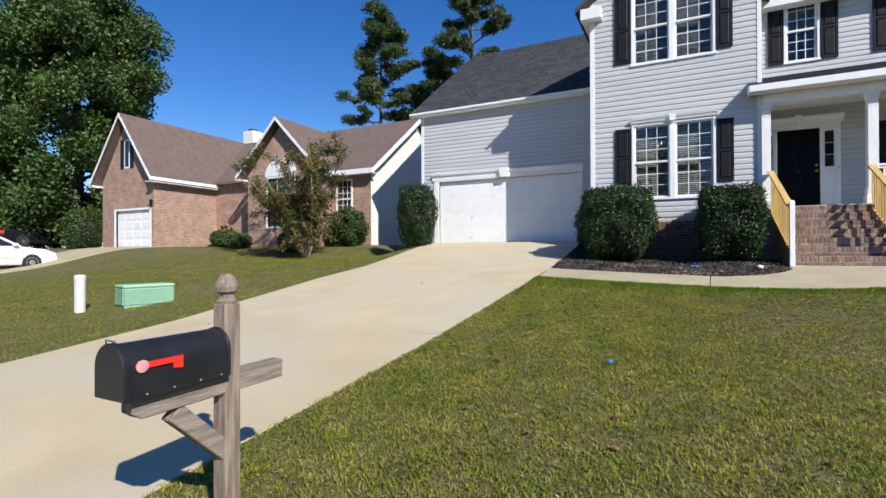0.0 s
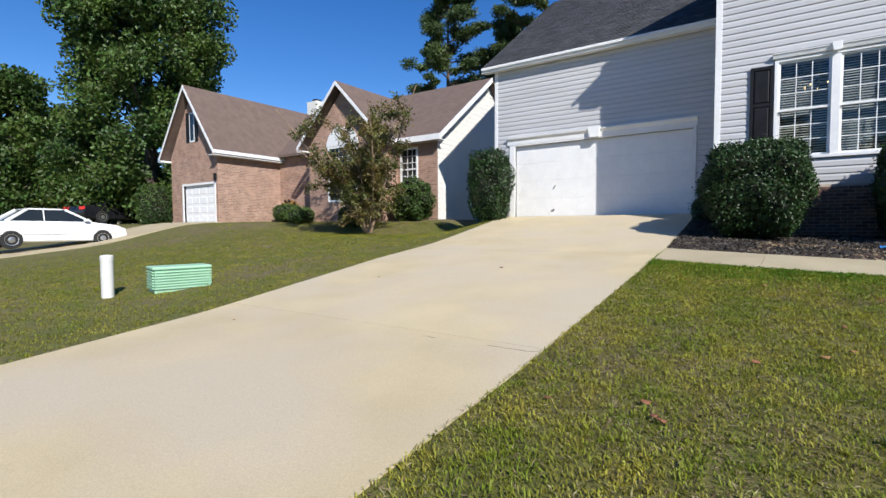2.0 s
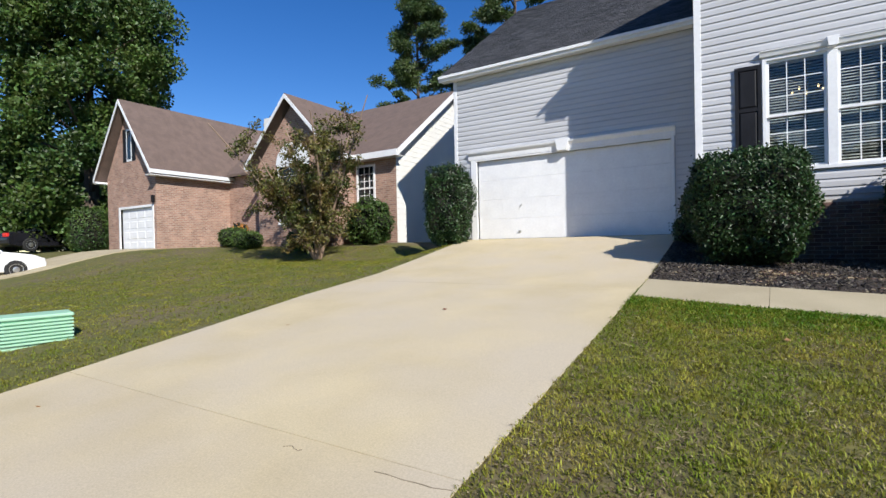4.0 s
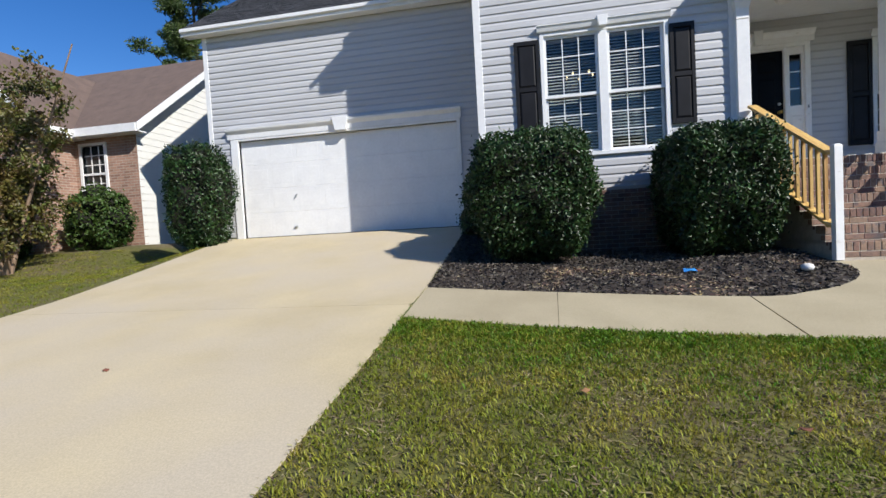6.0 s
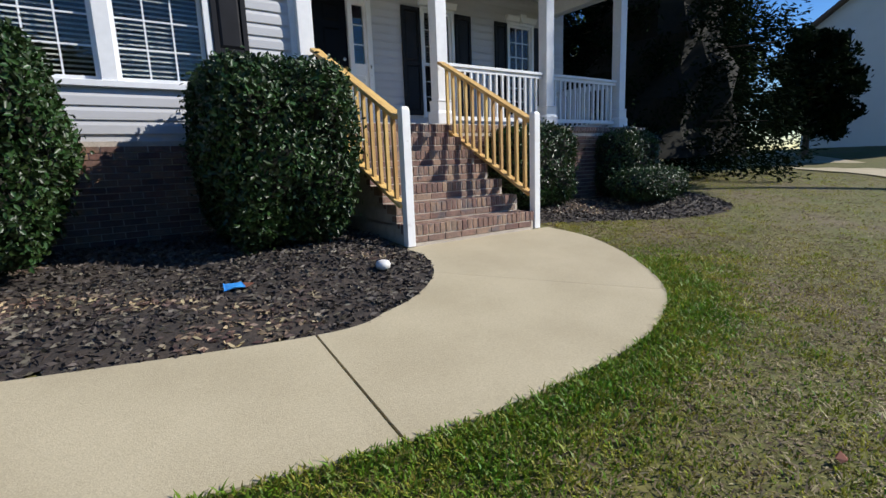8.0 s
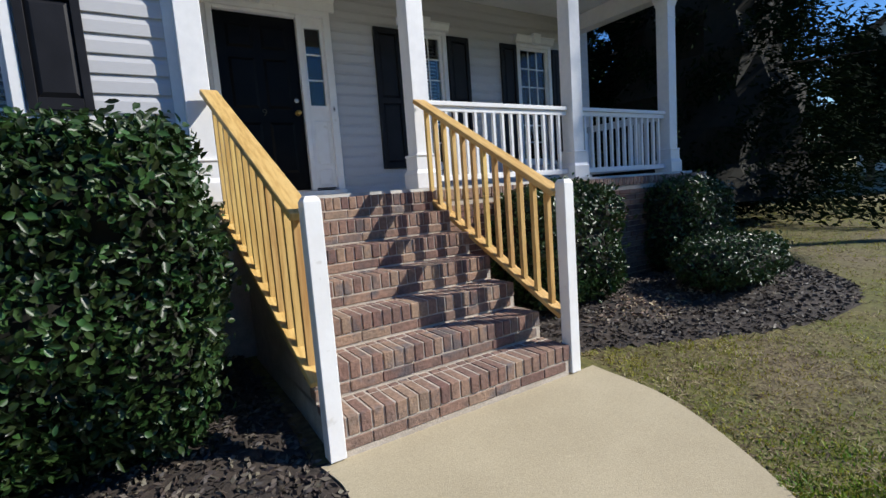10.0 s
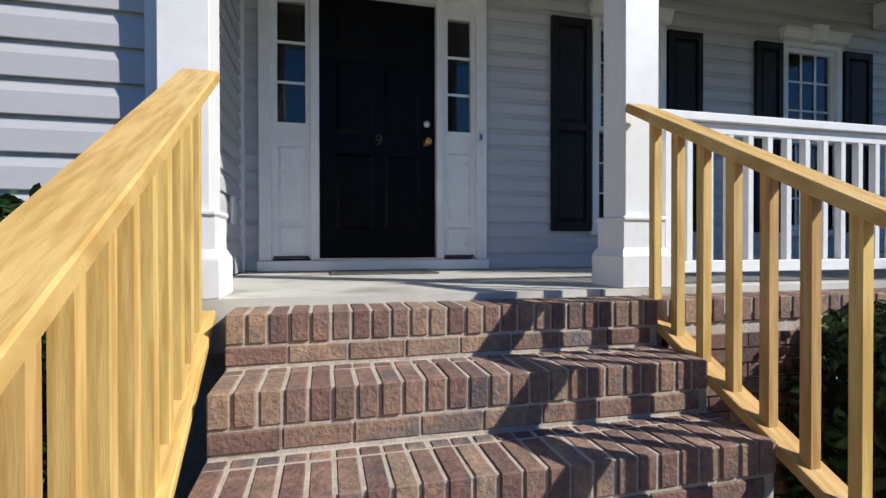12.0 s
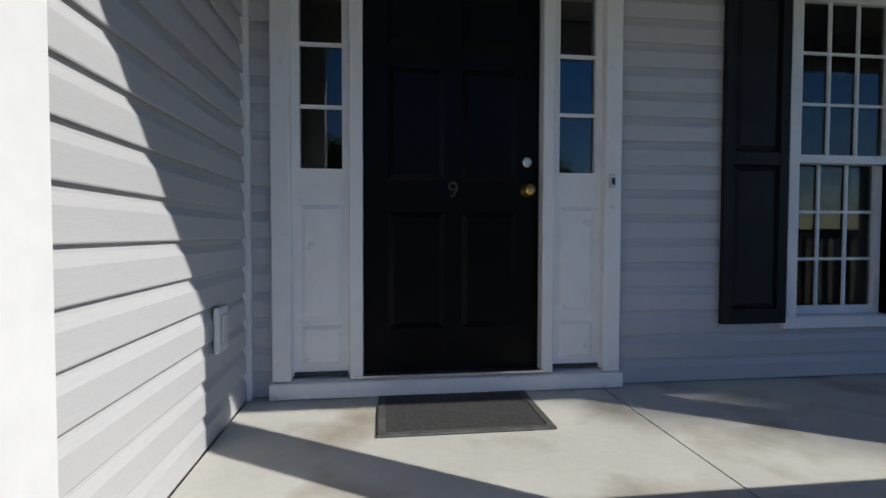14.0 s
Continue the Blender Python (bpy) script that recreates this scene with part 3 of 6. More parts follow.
# ---- the house: walls ----
def wall_mesh(u0, u1, z0, z1, holes, place):
    """A wall with openings right through it; place maps (u, depth, z) into space, depth 0 to 0.15."""
    us = sorted({u0, u1, *[min(max(h[k], u0), u1) for h in holes for k in (0, 1)]})
    zs = sorted({z0, z1, *[min(max(h[k], z0), z1) for h in holes for k in (2, 3)]})
    g = Geo()
    for a, b in zip(us, us[1:]):
        for c, d in zip(zs, zs[1:]):
            m, n = (a + b) / 2, (c + d) / 2
            if any(h[0] < m < h[1] and h[2] < n < h[3] for h in holes):
                continue
            k = len(g.v)
            g.box(a, b, 0, .15, c, d)
            g.v[k:] = [place(*p) for p in g.v[k:]]
    return g


def siding(parent, u0, u1, z0, z1, holes, place, step=.13):
    """Lap siding, one board a course, cut round the openings; place maps (u, out, z)."""
    z = z0
    while z < z1 - .02:
        zt = min(z + step, z1)
        a, b = u0, u1
        cuts = [(max(h[0], a), min(h[1], b)) for h in holes if h[2] < z + step * .5 < h[3] and h[1] > a and h[0] < b]
        spans, x = [], a
        for c0, c1 in sorted(cuts):
            if c0 > x + .01:
                spans.append((x, c0))
            x = max(x, c1)
        if b > x + .01:
            spans.append((x, b))
        g = Geo()
        for s0, s1 in spans:
            outline = [(s0, .002, z + .006), (s0, .021, z), (s0, .023, z + .004), (s0, .021, z + step * .62), (s0, .009, z + step * .84), (s0, .006, zt + .006), (s0, .002, zt + .006)]
            j = len(g.v)
            g.prism(outline, (s1 - s0, 0, 0))
            g.v[j:] = [place(*p) for p in g.v[j:]]
        if g.v:
            part("siding_board", g, SIDING, parent)
        z += step


def front(y):
    return (lambda u, d, z: (u, y + d, z)), (lambda u, o, z: (u, y - o, z))


X0, X1, YF, YP, YG = -2.5, 1.42, 13.6, 15.33, 15.55
FLOOR = 2.15
WIN1 = (-1.4, .43, 2.52, 4.42)
WINU = (-1.4, .43, 6.08, 8.0)
inner, outer_ = front(YF)
wall_front = tagged(part("wall_front", wall_mesh(X0, X1, .7, 8.2, [WIN1, WINU], inner), SIDING), "two-storey house front clad in pale grey lap siding", "wall", kind="structure")
siding(wall_front, X0 + .09, X1 - .06, 2.003, 8.2, [(-1.47, .5, 2.45, 4.47), (-1.47, .5, 6.02, 8.06)], outer_, .138)

DOORWAY = (1.58, 3.32, FLOOR, 4.42)
WIN2, WIN3 = (4.38, 5.0, 2.5, 4.3), (6.46, 7.08, 2.5, 4.3)
WINU2, WINU3 = (2.22, 2.87, 6.1, 7.72), (4.45, 5.1, 6.1, 7.72)
inner, outer_ = front(YP)
wall_porch = tagged(part("wall_porch", wall_mesh(X1, 8.1, .7, 8.2, [DOORWAY, WIN2, WIN3, WINU2, WINU3], inner), SIDING), "house wall behind the porch in grey lap siding", "wall", kind="structure")
siding(wall_porch, X1 + .03, 8.05, FLOOR + .006, 4.8, [(1.56, 3.33, 2, 4.62), (4.31, 5.07, 2.43, 4.45), (6.39, 7.15, 2.43, 4.45)], outer_)
siding(wall_porch, X1 + .03, 8.05, 5.75, 8.2, [(2.16, 2.93, 6.03, 7.78), (4.39, 5.16, 6.03, 7.78)], outer_)
wall_side = tagged(part("wall_side", wall_mesh(YF + .15, YP, .7, 8.2, [], lambda u, d, z: (X1 - d, u, z)), SIDING), "side wall of the porch in grey lap siding", "wall", kind="structure")
siding(wall_side, YF + .09, YP - .06, FLOOR + .006, 4.8, [], lambda u, o, z: (X1 + o, u, z))
siding(wall_side, YF, YP - .03, 5.4, 8.2, [], lambda u, o, z: (X1 + o, u, z))
part("corner_post", boxed(X1 + .003, X1 + .045, YP - .06, YP - .022, FLOOR, 4.8), TRIM, wall_side, bevel=.004)

GDOOR = (-8.22, -3.17, 1.3, 3.65)
inner, outer_ = front(YG)
wall_garage = tagged(part("wall_garage", wall_mesh(-8.92, X0, .9, 6.2, [GDOOR], inner), SIDING), "garage front wall in grey lap siding", "wall", kind="structure")
siding(wall_garage, -8.84, X0, 1.47, 6.12, [(-8.43, -3.07, 1.3, 3.92)], outer_, .1355)
for name, g in (("wall_left", boxed(-8.92, -8.77, YG + .15, 25.9, .9, 6.2)), ("wall_main_left", boxed(X0, X0 + .15, YF + .15, 25.9, .7, 8.2)),
                ("wall_right", boxed(7.95, 8.1, YP + .15, 26, .7, 8.2)), ("wall_rear", boxed(-8.92, 8.1, 25.9, 26.05, .7, 8.2))):
    tagged(part(name, g, SIDING), "plain grey house wall", "wall", kind="structure")
# Floors, ceilings and partition share one near-black colour that paints in indoor dimness.
tagged(part("floor", boxed(X0 + .16, 7.9, YP + .16, 25.85, FLOOR - .2, FLOOR - .01), DARK), "near-black indoor floor coloured for indoor dimness", "floor", kind="structure")
tagged(part("floor", boxed(X0 + .16, X1 - .16, YF + .16, YP + .15, FLOOR - .2, FLOOR - .01), DARK), "near-black indoor floor by the front window, coloured for indoor dimness", "floor", kind="structure")
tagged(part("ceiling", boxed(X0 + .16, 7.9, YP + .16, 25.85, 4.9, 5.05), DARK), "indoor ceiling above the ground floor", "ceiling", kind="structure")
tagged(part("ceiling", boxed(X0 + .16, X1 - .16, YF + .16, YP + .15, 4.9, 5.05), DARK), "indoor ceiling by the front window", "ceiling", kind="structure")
tagged(part("wall_indoor", boxed(X0 + .16, 7.9, 18.2, 18.3, FLOOR, 8), DARK), "indoor partition wall coloured near-black for indoor dimness", "wall", kind="structure")

# corner boards
for g in (boxed(X0 - .03, X0 + .09, YF - .03, YF + .09, 1.93, 8.2), boxed(1.36, 1.455, YF - .032, YF + .08, 1.93, 8.2), boxed(-8.95, -8.84, YG - .03, YG + .08, 1.4, 6.08),
          boxed(X0 - .03, X0 - .002, YG - .02, YG - .0, 3.95, 6.08)):
    tagged(part("trim", g, TRIM, bevel=.004), "white vertical corner board", "trim", kind="structure")


# ---- roofs ----
def shingles(parent, name, x0, x1, eave, ridge, mat, row=.145, tab=.3, stagger=True, clip=None):
    """Overlapping tabs in rows from the eave (y, z) to the ridge (y, z)."""
    (y0, z0), (y1, z1) = eave, ridge
    d = Vector((0, y1 - y0, z1 - z0))
    run = d.length
    d.normalize()
    nrm = Vector((0, -d.z, d.y))
    if nrm.z < 0:
        nrm = -nrm
    g = Geo()
    rr = random.Random(5)
    r = 0
    s = 0.0
    while s < run - .02:
        x = x0 - (tab * .5 * (r % 2) if stagger else 0)
        while x < x1:
            w = tab * rr.choice((.55, .8, 1.0, 1.0))
            a, b = max(x, x0), min(x + w - .006, x1)
            x += w
            if b - a < .03:
                continue
            lift = .012 + rr.random() * .006
            drop = rr.choice((0, 0, .012))
            e = min(s + row + .03, run)
            p = [Vector((u, y0, z0)) + d * (v - (drop if v == s else 0)) + nrm * n for u, v, n in ((a, s, lift), (b, s, lift), (b, e, .002), (a, e, .002))]
            q = [Vector((u, y0, z0)) + d * (s - drop) for u in (a, b)]
            k = len(g.v)
            g.v += [tuple(v) for v in p + q]
            g.f += [(k, k + 1, k + 2, k + 3), (k + 4, k + 5, k + 1, k)]
        s += row
        r += 1
    me = bpy.data.meshes.new(name)
    me.from_pydata(g.v, [], g.f)
    ob = part(name, me, mat, parent)
    ob["kind"] = "stuff"
    return ob


def slab_x(x0, x1, a, b, t):
    """A sloping roof deck over x0..x1 from a (y, z) to b (y, z), t thick downwards."""
    return Geo().prism([(x0, a[0], a[1]), (x0, b[0], b[1]), (x0, b[0], b[1] - t), (x0, a[0], a[1] - t)], (x1 - x0, 0, 0))


roof_garage = tagged(part("roof_garage", slab_x(-9.27, X0, (15.36, 6.245), (21.36, 10.56), .1), SHINGLE), "charcoal shingled garage roof with white eave", "roof", kind="structure")
part("rear_slope", slab_x(-9.27, X0, (27.3, 6.245), (21.36, 10.56), .1), SHINGLE, roof_garage)
shingles(roof_garage, "shingles", -9.3, X0, (15.31, 6.22), (21.36, 10.57), SHINGLE)
part("gable_wall", Geo().prism([(-8.9, 15.6, 6.2), (-8.9, 26.9, 6.2), (-8.9, 21.36, 10.35)], (.1, 0, 0)), SIDING, roof_garage)
part("fascia", boxed(-9.29, X0 - .01, 15.3, 15.34, 6.06, 6.2), TRIM, roof_garage, "white fascia board", bevel=.004)
part("gutter_lip", boxed(-9.31, X0 - .01, 15.25, 15.295, 6.13, 6.21), TRIM, roof_garage, bevel=.008)
part("soffit", boxed(-9.27, X0 - .01, 15.34, 15.52, 6.06, 6.09), TRIM, roof_garage)
part("rake_board", Geo().prism([(-9.31, 15.3, 6.05), (-9.31, 21.36, 10.38), (-9.31, 21.36, 10.55), (-9.31, 15.3, 6.22)], (.035, 0, 0)), TRIM, roof_garage, "white rake board")

mx = (X0 + X1) / 2
roof_main = thing("roof_main", "dark shingled main roof with white cornice", "roof", "structure")
for sgn, name in ((-1, "west_slope"), (1, "east_slope")):
    e = mx + sgn * 2.33
    part(name, Geo().prism([(e, 13.25, 7.62), (mx, 13.25, 9.45), (mx, 13.25, 9.57), (e, 13.25, 7.74)], (0, 9, 0)), SHINGLE, roof_main)
part("gable_wall", Geo().prism([(X0, YF, 8.2), (X0 + .3, YF, 8.2), (mx, YF, 9.4), (X1 - .3, YF, 8.2), (X1, YF, 8.2)], (0, .15, 0)), SIDING, roof_main)
part("main_deck_front", slab_x(X1, 8.4, (15.0, 7.62), (20.6, 11.1), .12), SHINGLE, roof_main)
part("main_deck_rear", slab_x(X0 - .3, 8.4, (26.3, 7.62), (20.6, 11.1), .12), SHINGLE, roof_main)
part("cornice_return", boxed(-2.74, -2.2, 13.3, 13.58, 7.42, 7.72), TRIM, roof_main, "white boxed cornice return", bevel=.01)
part("side_soffit", boxed(-2.74, X0 - .04, 13.6, 22, 7.48, 7.7), TRIM, roof_main)
part("front_soffit", boxed(X1 + .03, 8.4, 14.95, YP - .03, 7.5, 7.7), TRIM, roof_main)

roof_porch = tagged(part("roof_porch", slab_x(1.17, 8.25, (13.16, 4.98), (YP - .03, 5.75), .06), SHINGLE), "shallow dark shingled porch roof with white fascia", "roof", kind="structure")
shingles(roof_porch, "shingles", 1.15, 8.27, (13.12, 4.975), (YP - .03, 5.755), SHINGLE)
part("fascia", boxed(1.15, 8.25, 13.1, 13.14, 4.82, 4.97), TRIM, roof_porch, "white fascia board", bevel=.004)
part("end_fascia", Geo().prism([(1.15, 13.14, 4.82), (1.15, YF - .04, 4.82), (1.15, YF - .04, 5.12), (1.15, 13.14, 4.96)], (.03, 0, 0)), TRIM, roof_porch)
part("soffit", boxed(1.18, 8.2, 13.14, 13.44, 4.82, 4.85), TRIM, roof_porch)
part("front_beam", boxed(1.46, 7.78, 13.46, 13.67, 4.58, 4.83), TRIM, roof_porch, "white boxed beam", bevel=.006)
part("end_beam", boxed(7.56, 7.77, 13.68, YP - .03, 4.58, 4.83), TRIM, roof_porch, bevel=.006)
ceiling_porch = tagged(part("ceiling_porch", boxed(X1 + .03, 8.2, 13.68, YP - .03, 4.84, 4.88), TRIM), "white painted porch ceiling", "ceiling", kind="structure")


# ---- windows, shutters, door ----
def shutter(x0, x1, z0, z1, y, label="black raised-panel window shutter"):
    s = thing("shutter", label, "shutter", group="window shutters", at=((x0 + x1) / 2, y, z0))
    w, h = (x1 - x0) / 2, z1 - z0
    part("stile_frame", Geo().box(-w, -w + .055, -.035, 0, 0, h).box(w - .055, w, -.035, 0, 0, h).box(-w + .055, w - .055, -.034, 0, 0, .08).box(-w + .055, w - .055, -.034, 0, h - .07, h)
         .box(-w + .055, w - .055, -.034, 0, h * .47, h * .47 + .07), SHUTTER, s, bevel=.003)
    for a, b in ((.08, h * .47), (h * .47 + .07, h - .07)):
        g = Geo()
        g.v = [(-w + .056, -.012, a), (w - .056, -.012, a), (w - .056, -.012, b), (-w + .056, -.012, b),
               (-w + .09, -.03, a + .035), (w - .09, -.03, a + .035), (w - .09, -.03, b - .035), (-w + .09, -.03, b - .035)]
        g.f = [(4, 5, 6, 7), (0, 1, 5, 4), (1, 2, 6, 5), (2, 3, 7, 6), (3, 0, 4, 7)]
        part("panel", g, SHUTTER, s)
    return s


def sash(parent, x0, x1, z0, z1, y, cols, rows, name):
    s = part(name, Geo().box(x0, x0 + .04, y, y + .04, z0, z1).box(x1 - .04, x1, y, y + .04, z0, z1)
             .box(x0 + .04, x1 - .04, y + .001, y + .04, z0, z0 + .045).box(x0 + .04, x1 - .04, y + .001, y + .04, z1 - .04, z1), TRIM, parent)
    gx0, gx1, ga, gb = x0 + .04, x1 - .04, z0 + .045, z1 - .04
    g = Geo()
    for i in range(1, cols):
        u = gx0 + (gx1 - gx0) * i / cols
        part("muntin", boxed(u - .008, u + .008, y + .012, y + .024, ga, gb), TRIM, s)
    for i in range(1, rows):
        v = ga + (gb - ga) * i / rows
        part("muntin", boxed(gx0, gx1, y + .013, y + .023, v - .008, v + .008), TRIM, s)
    p = part("pane", boxed(gx0, gx1, y + .026, y + .03, ga, gb), GLASS, s, "clear reflecting window glass")
    p.visible_shadow = False


win_no = [0]


def window(x0, x1, z0, z1, y, units=1, label="", blind_to=None, hood=True):
    """Double-hung sashes with grilles in a white casing, with blinds behind."""
    win_no[0] += 1
    w = thing("window_%d" % win_no[0], label, "window", "structure", at=(0, 0, 0))
    c = .065
    part("casing", Geo().box(x0 - c, x0, y - .045, y + .1, z0 - .06, z1 + .05).box(x1, x1 + c, y - .045, y + .1, z0 - .06, z1 + .05)
         .box(x0, x1, y - .044, y + .1, z1, z1 + .05), TRIM, w, bevel=.004)
    part("window_sill", boxed(x0 - c - .02, x1 + c + .02, y - .06, y + .1, z0 - .065, z0 - .001), TRIM, w, bevel=.005)
    n = units
    gap = .14
    uw = (x1 - x0 - gap * (n - 1)) / n
    for k in range(n):
        a = x0 + k * (uw + gap)
        if k:
            part("mullion", boxed(a - gap, a, y - .04, y + .1, z0, z1), TRIM, w, bevel=.004)
        zm = z0 + (z1 - z0) * .49
        sash(w, a, a + uw, zm - .02, z1, y - .005, 3, 3, "upper_sash")
        sash(w, a, a + uw, z0, zm + .02, y + .045, 3, 3, "lower_sash")
        b = thing("window_blind", "white slatted blind behind the window glass", "blind", group="window blinds")
        part("headrail", boxed(a + .01, a + uw - .01, y + .155, y + .2, z1 - .05, z1 - .005), BLIND, b)
        g = Geo()
        z = (z0 if y == YF else zm) + .04
        while z < z1 - .06:
            g.prism([(a + .015, y + .162, z), (a + .015, y + .2, z + .026), (a + .015, y + .2, z + .0285), (a + .015, y + .162, z + .0025)], (uw - .03, 0, 0))
            z += .05
        sl = part("slats", g, BLIND, b)
        sl["kind"] = "stuff"
    if hood:
        part("window_hood", Geo().prism([(x0 - .1, y - .03, z1 + .055), (x0 - .1, y - .075, z1 + .07), (x0 - .1, y - .1, z1 + .14), (x0 - .1, y - .115, z1 + .15),
                                         (x0 - .1, y - .115, z1 + .165), (x0 - .1, y - .03, z1 + .165)], (x1 - x0 + .2, 0, 0)), TRIM, w, "white moulded window head")
        m = (x0 + x1) / 2
        part("keystone", Geo().prism([(m - .06, y - .03, z1 + .04), (m + .06, y - .03, z1 + .04), (m + .085, y - .03, z1 + .2), (m - .085, y - .03, z1 + .2)], (0, -.11, 0)), TRIM, w, bevel=.005)
    return w


window(*WIN1, YF, 2, "white double window with grilles and half-open blinds")
window(*WINU, YF, 2, "white upstairs double window with grilles", hood=False)
window(*WIN2, YP, 1, "white porch window with grilles beside the door")
window(*WIN3, YP, 1, "white porch window with grilles at the porch end")
window(*WINU2, YP, 1, "white narrow upstairs window with grilles", hood=False)
window(*WINU3, YP, 1, "white upstairs window with grilles above the porch", hood=False)
for a, b, z0, z1, y in ((-1.88, -1.48, 2.84, 4.38, YF), (.51, .87, 2.84, 4.38, YF), (-1.88, -1.48, 6.13, 7.95, YF), (.51, .86, 6.13, 7.95, YF), (3.92, 4.3, 2.47, 4.31, YP), (5.08, 5.45, 2.47, 4.31, YP),
                        (6.06, 6.38, 2.47, 4.31, YP), (7.16, 7.53, 2.47, 4.31, YP), (1.8, 2.15, 6.05, 7.7, YP), (2.94, 3.3, 6.05, 7.7, YP), (3.98, 4.37, 6.05, 7.7, YP), (5.17, 5.55, 6.05, 7.7, YP)):
    shutter(a, b, z0, z1, y - .027)

# the entrance: door, sidelights, surround
entry = thing("door_1", "black panelled front door between white sidelights", "door", "structure")
D0, D1, DB, DT = 2.0, 2.91, 2.25, 4.29
part("casing", Geo().box(1.56, 1.65, YP - .06, YP + .1, FLOOR + .085, 4.4).box(3.245, 3.335, YP - .06, YP + .1, FLOOR + .085, 4.4).box(1.65, 3.245, YP - .059, YP + .1, DT + .04, 4.4), TRIMOLD, entry, bevel=.006)
part("inner_jamb", Geo().box(1.93, D0 - .004, YP - .045, YP + .1, DB - .015, DT + .04).box(D1 + .004, 2.975, YP - .045, YP + .1, DB - .015, DT + .04).box(D0, D1, YP - .04, YP + .1, DT + .004, DT + .038), TRIMOLD, entry, bevel=.005)
part("threshold", boxed(1.55, 3.345, YP - .085, YP + .12, FLOOR + .005, FLOOR + .083), TRIMOLD, entry, "worn white painted threshold", bevel=.006)
part("metal_sill", boxed(D0 - .05, D1 + .05, YP - .05, YP + .1, FLOOR + .086, FLOOR + .1), CHROME, entry)
head = part("head_moulding", Geo().prism([(1.5, YP - .03, 4.4), (1.5, YP - .065, 4.4), (1.5, YP - .07, 4.5), (1.5, YP - .12, 4.56), (1.5, YP - .135, 4.6), (1.5, YP - .03, 4.6)], (1.9, 0, 0)), TRIMOLD, entry)
part("keystone", Geo().prism([(2.4, YP - .03, 4.39), (2.51, YP - .03, 4.39), (2.535, YP - .03, 4.64), (2.375, YP - .03, 4.64)], (0, -.13, 0)), TRIMOLD, entry, bevel=.005)
leaf = part("door_leaf", boxed(D0, D1, YP + .02, YP + .06, DB, DT), DOORBLACK, entry, "black six-panel door")


def raised(parent, name, x0, x1, z0, z1, y, mat, r=.03, d=.012):
    g = Geo()
    g.v = [(x0, y, z0), (x1, y, z0), (x1, y, z1), (x0, y, z1), (x0 + r, y - d, z0 + r), (x1 - r, y - d, z0 + r), (x1 - r, y - d, z1 - r), (x0 + r, y - d, z1 - r)]
    g.f = [(4, 5, 6, 7), (0, 1, 5, 4), (1, 2, 6, 5), (2, 3, 7, 6), (3, 0, 4, 7)]
    return part(name, g, mat, parent)


for a, b in ((D0 + .12, D0 + .41), (D1 - .41, D1 - .12)):
    for c, d in ((DB + .22, DB + .82), (DB + .98, DB + 1.55), (DB + 1.66, DB + 1.92)):
        raised(leaf, "panel", a, b, c, d, YP + .019, DOORBLACK)
part("deadbolt", moved(lathe([(.028, 0), (.03, .006), (.022, .012), (.012, .016)]), pose(2.845, YP + .02, 3.335, 90)), CHROME, leaf, "round nickel deadbolt", smooth=True)
part("knob", moved(lathe([(.034, 0), (.034, .006), (.014, .012), (.013, .035), (.028, .045), (.032, .06), (.024, .075), (.004, .08)]), pose(2.845, YP + .02, 3.185, 90)), BRASS, leaf, "round brass door knob", smooth=True)
ring = bpy.data.curves.new("house_number", "FONT")
ring.body, ring.size, ring.extrude, ring.align_x = "9", .12, .003, 'CENTER'
tmp = new("tmp_text", ring)
dg = bpy.context.evaluated_depsgraph_get()
num = bpy.data.meshes.new_from_object(tmp.evaluated_get(dg))
bpy.data.objects.remove(tmp)
num.transform(pose(2.455, YP + .014, 3.145, 90))
part("house_number", num, DULLBRASS, leaf, "tarnished brass numeral 9")
for a, b in ((1.65, 1.93), (2.975, 3.245)):
    side = part("sidelight", wall_mesh(a, b, DB - .0, DT + .04, [(a + .04, b - .035, 3.28, 4.2)], lambda u, d, z: (u, YP - .005 + d * .4, z)), TRIMOLD, entry, "white panelled sidelight")
    ga, gb = a + .04, b - .035
    pn = part("pane", boxed(ga, gb, YP + .02, YP + .024, 3.28, 4.2), GLASS, side, "reflecting sidelight glass")
    pn.visible_shadow = False
    for v in (3.585, 3.89):
        part("muntin", boxed(ga, gb, YP + .004, YP + .019, v - .009, v + .009), TRIMOLD, side)
    # Thin near-black strip that paints in the shade of the gap at the sill.
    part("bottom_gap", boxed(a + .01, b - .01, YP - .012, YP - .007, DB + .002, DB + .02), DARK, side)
    raised(side, "upper_panel", a + .045, b - .04, 2.55, 3.1, YP - .006, TRIMOLD, .02, .01)
    raised(side, "lower_panel", a + .045, b - .04, 2.3, 2.5, YP - .006, TRIMOLD, .02, .01)
part("doorbell", Geo().box(3.265, 3.295, YP - .075, YP - .06, 3.2, 3.27), CHROME, entry, "small doorbell with a dark button", bevel=.003)
part("doorbell_button", boxed(3.272, 3.288, YP - .079, YP - .074, 3.215, 3.25), DARK, entry)
# Backing wall, its near-black colour painting in the dimness of the hall.
tagged(part("entry_back", boxed(1.5, 3.4, YP + 1.6, YP + 1.7, FLOOR, 4.85), DARK), "hall wall behind the sidelights, coloured near-black for indoor dimness", "wall", kind="structure")

outlet = thing("outlet_box", "white outdoor outlet cover on the siding", "outlet")
part("cover", Geo().box(X1 + .024, X1 + .045, 14.82, 14.93, 2.49, 2.67), TRIM, outlet, bevel=.004)
part("flap", boxed(X1 + .046, X1 + .056, 14.85, 14.9, 2.52, 2.64), GREYPOST, outlet, bevel=.003)

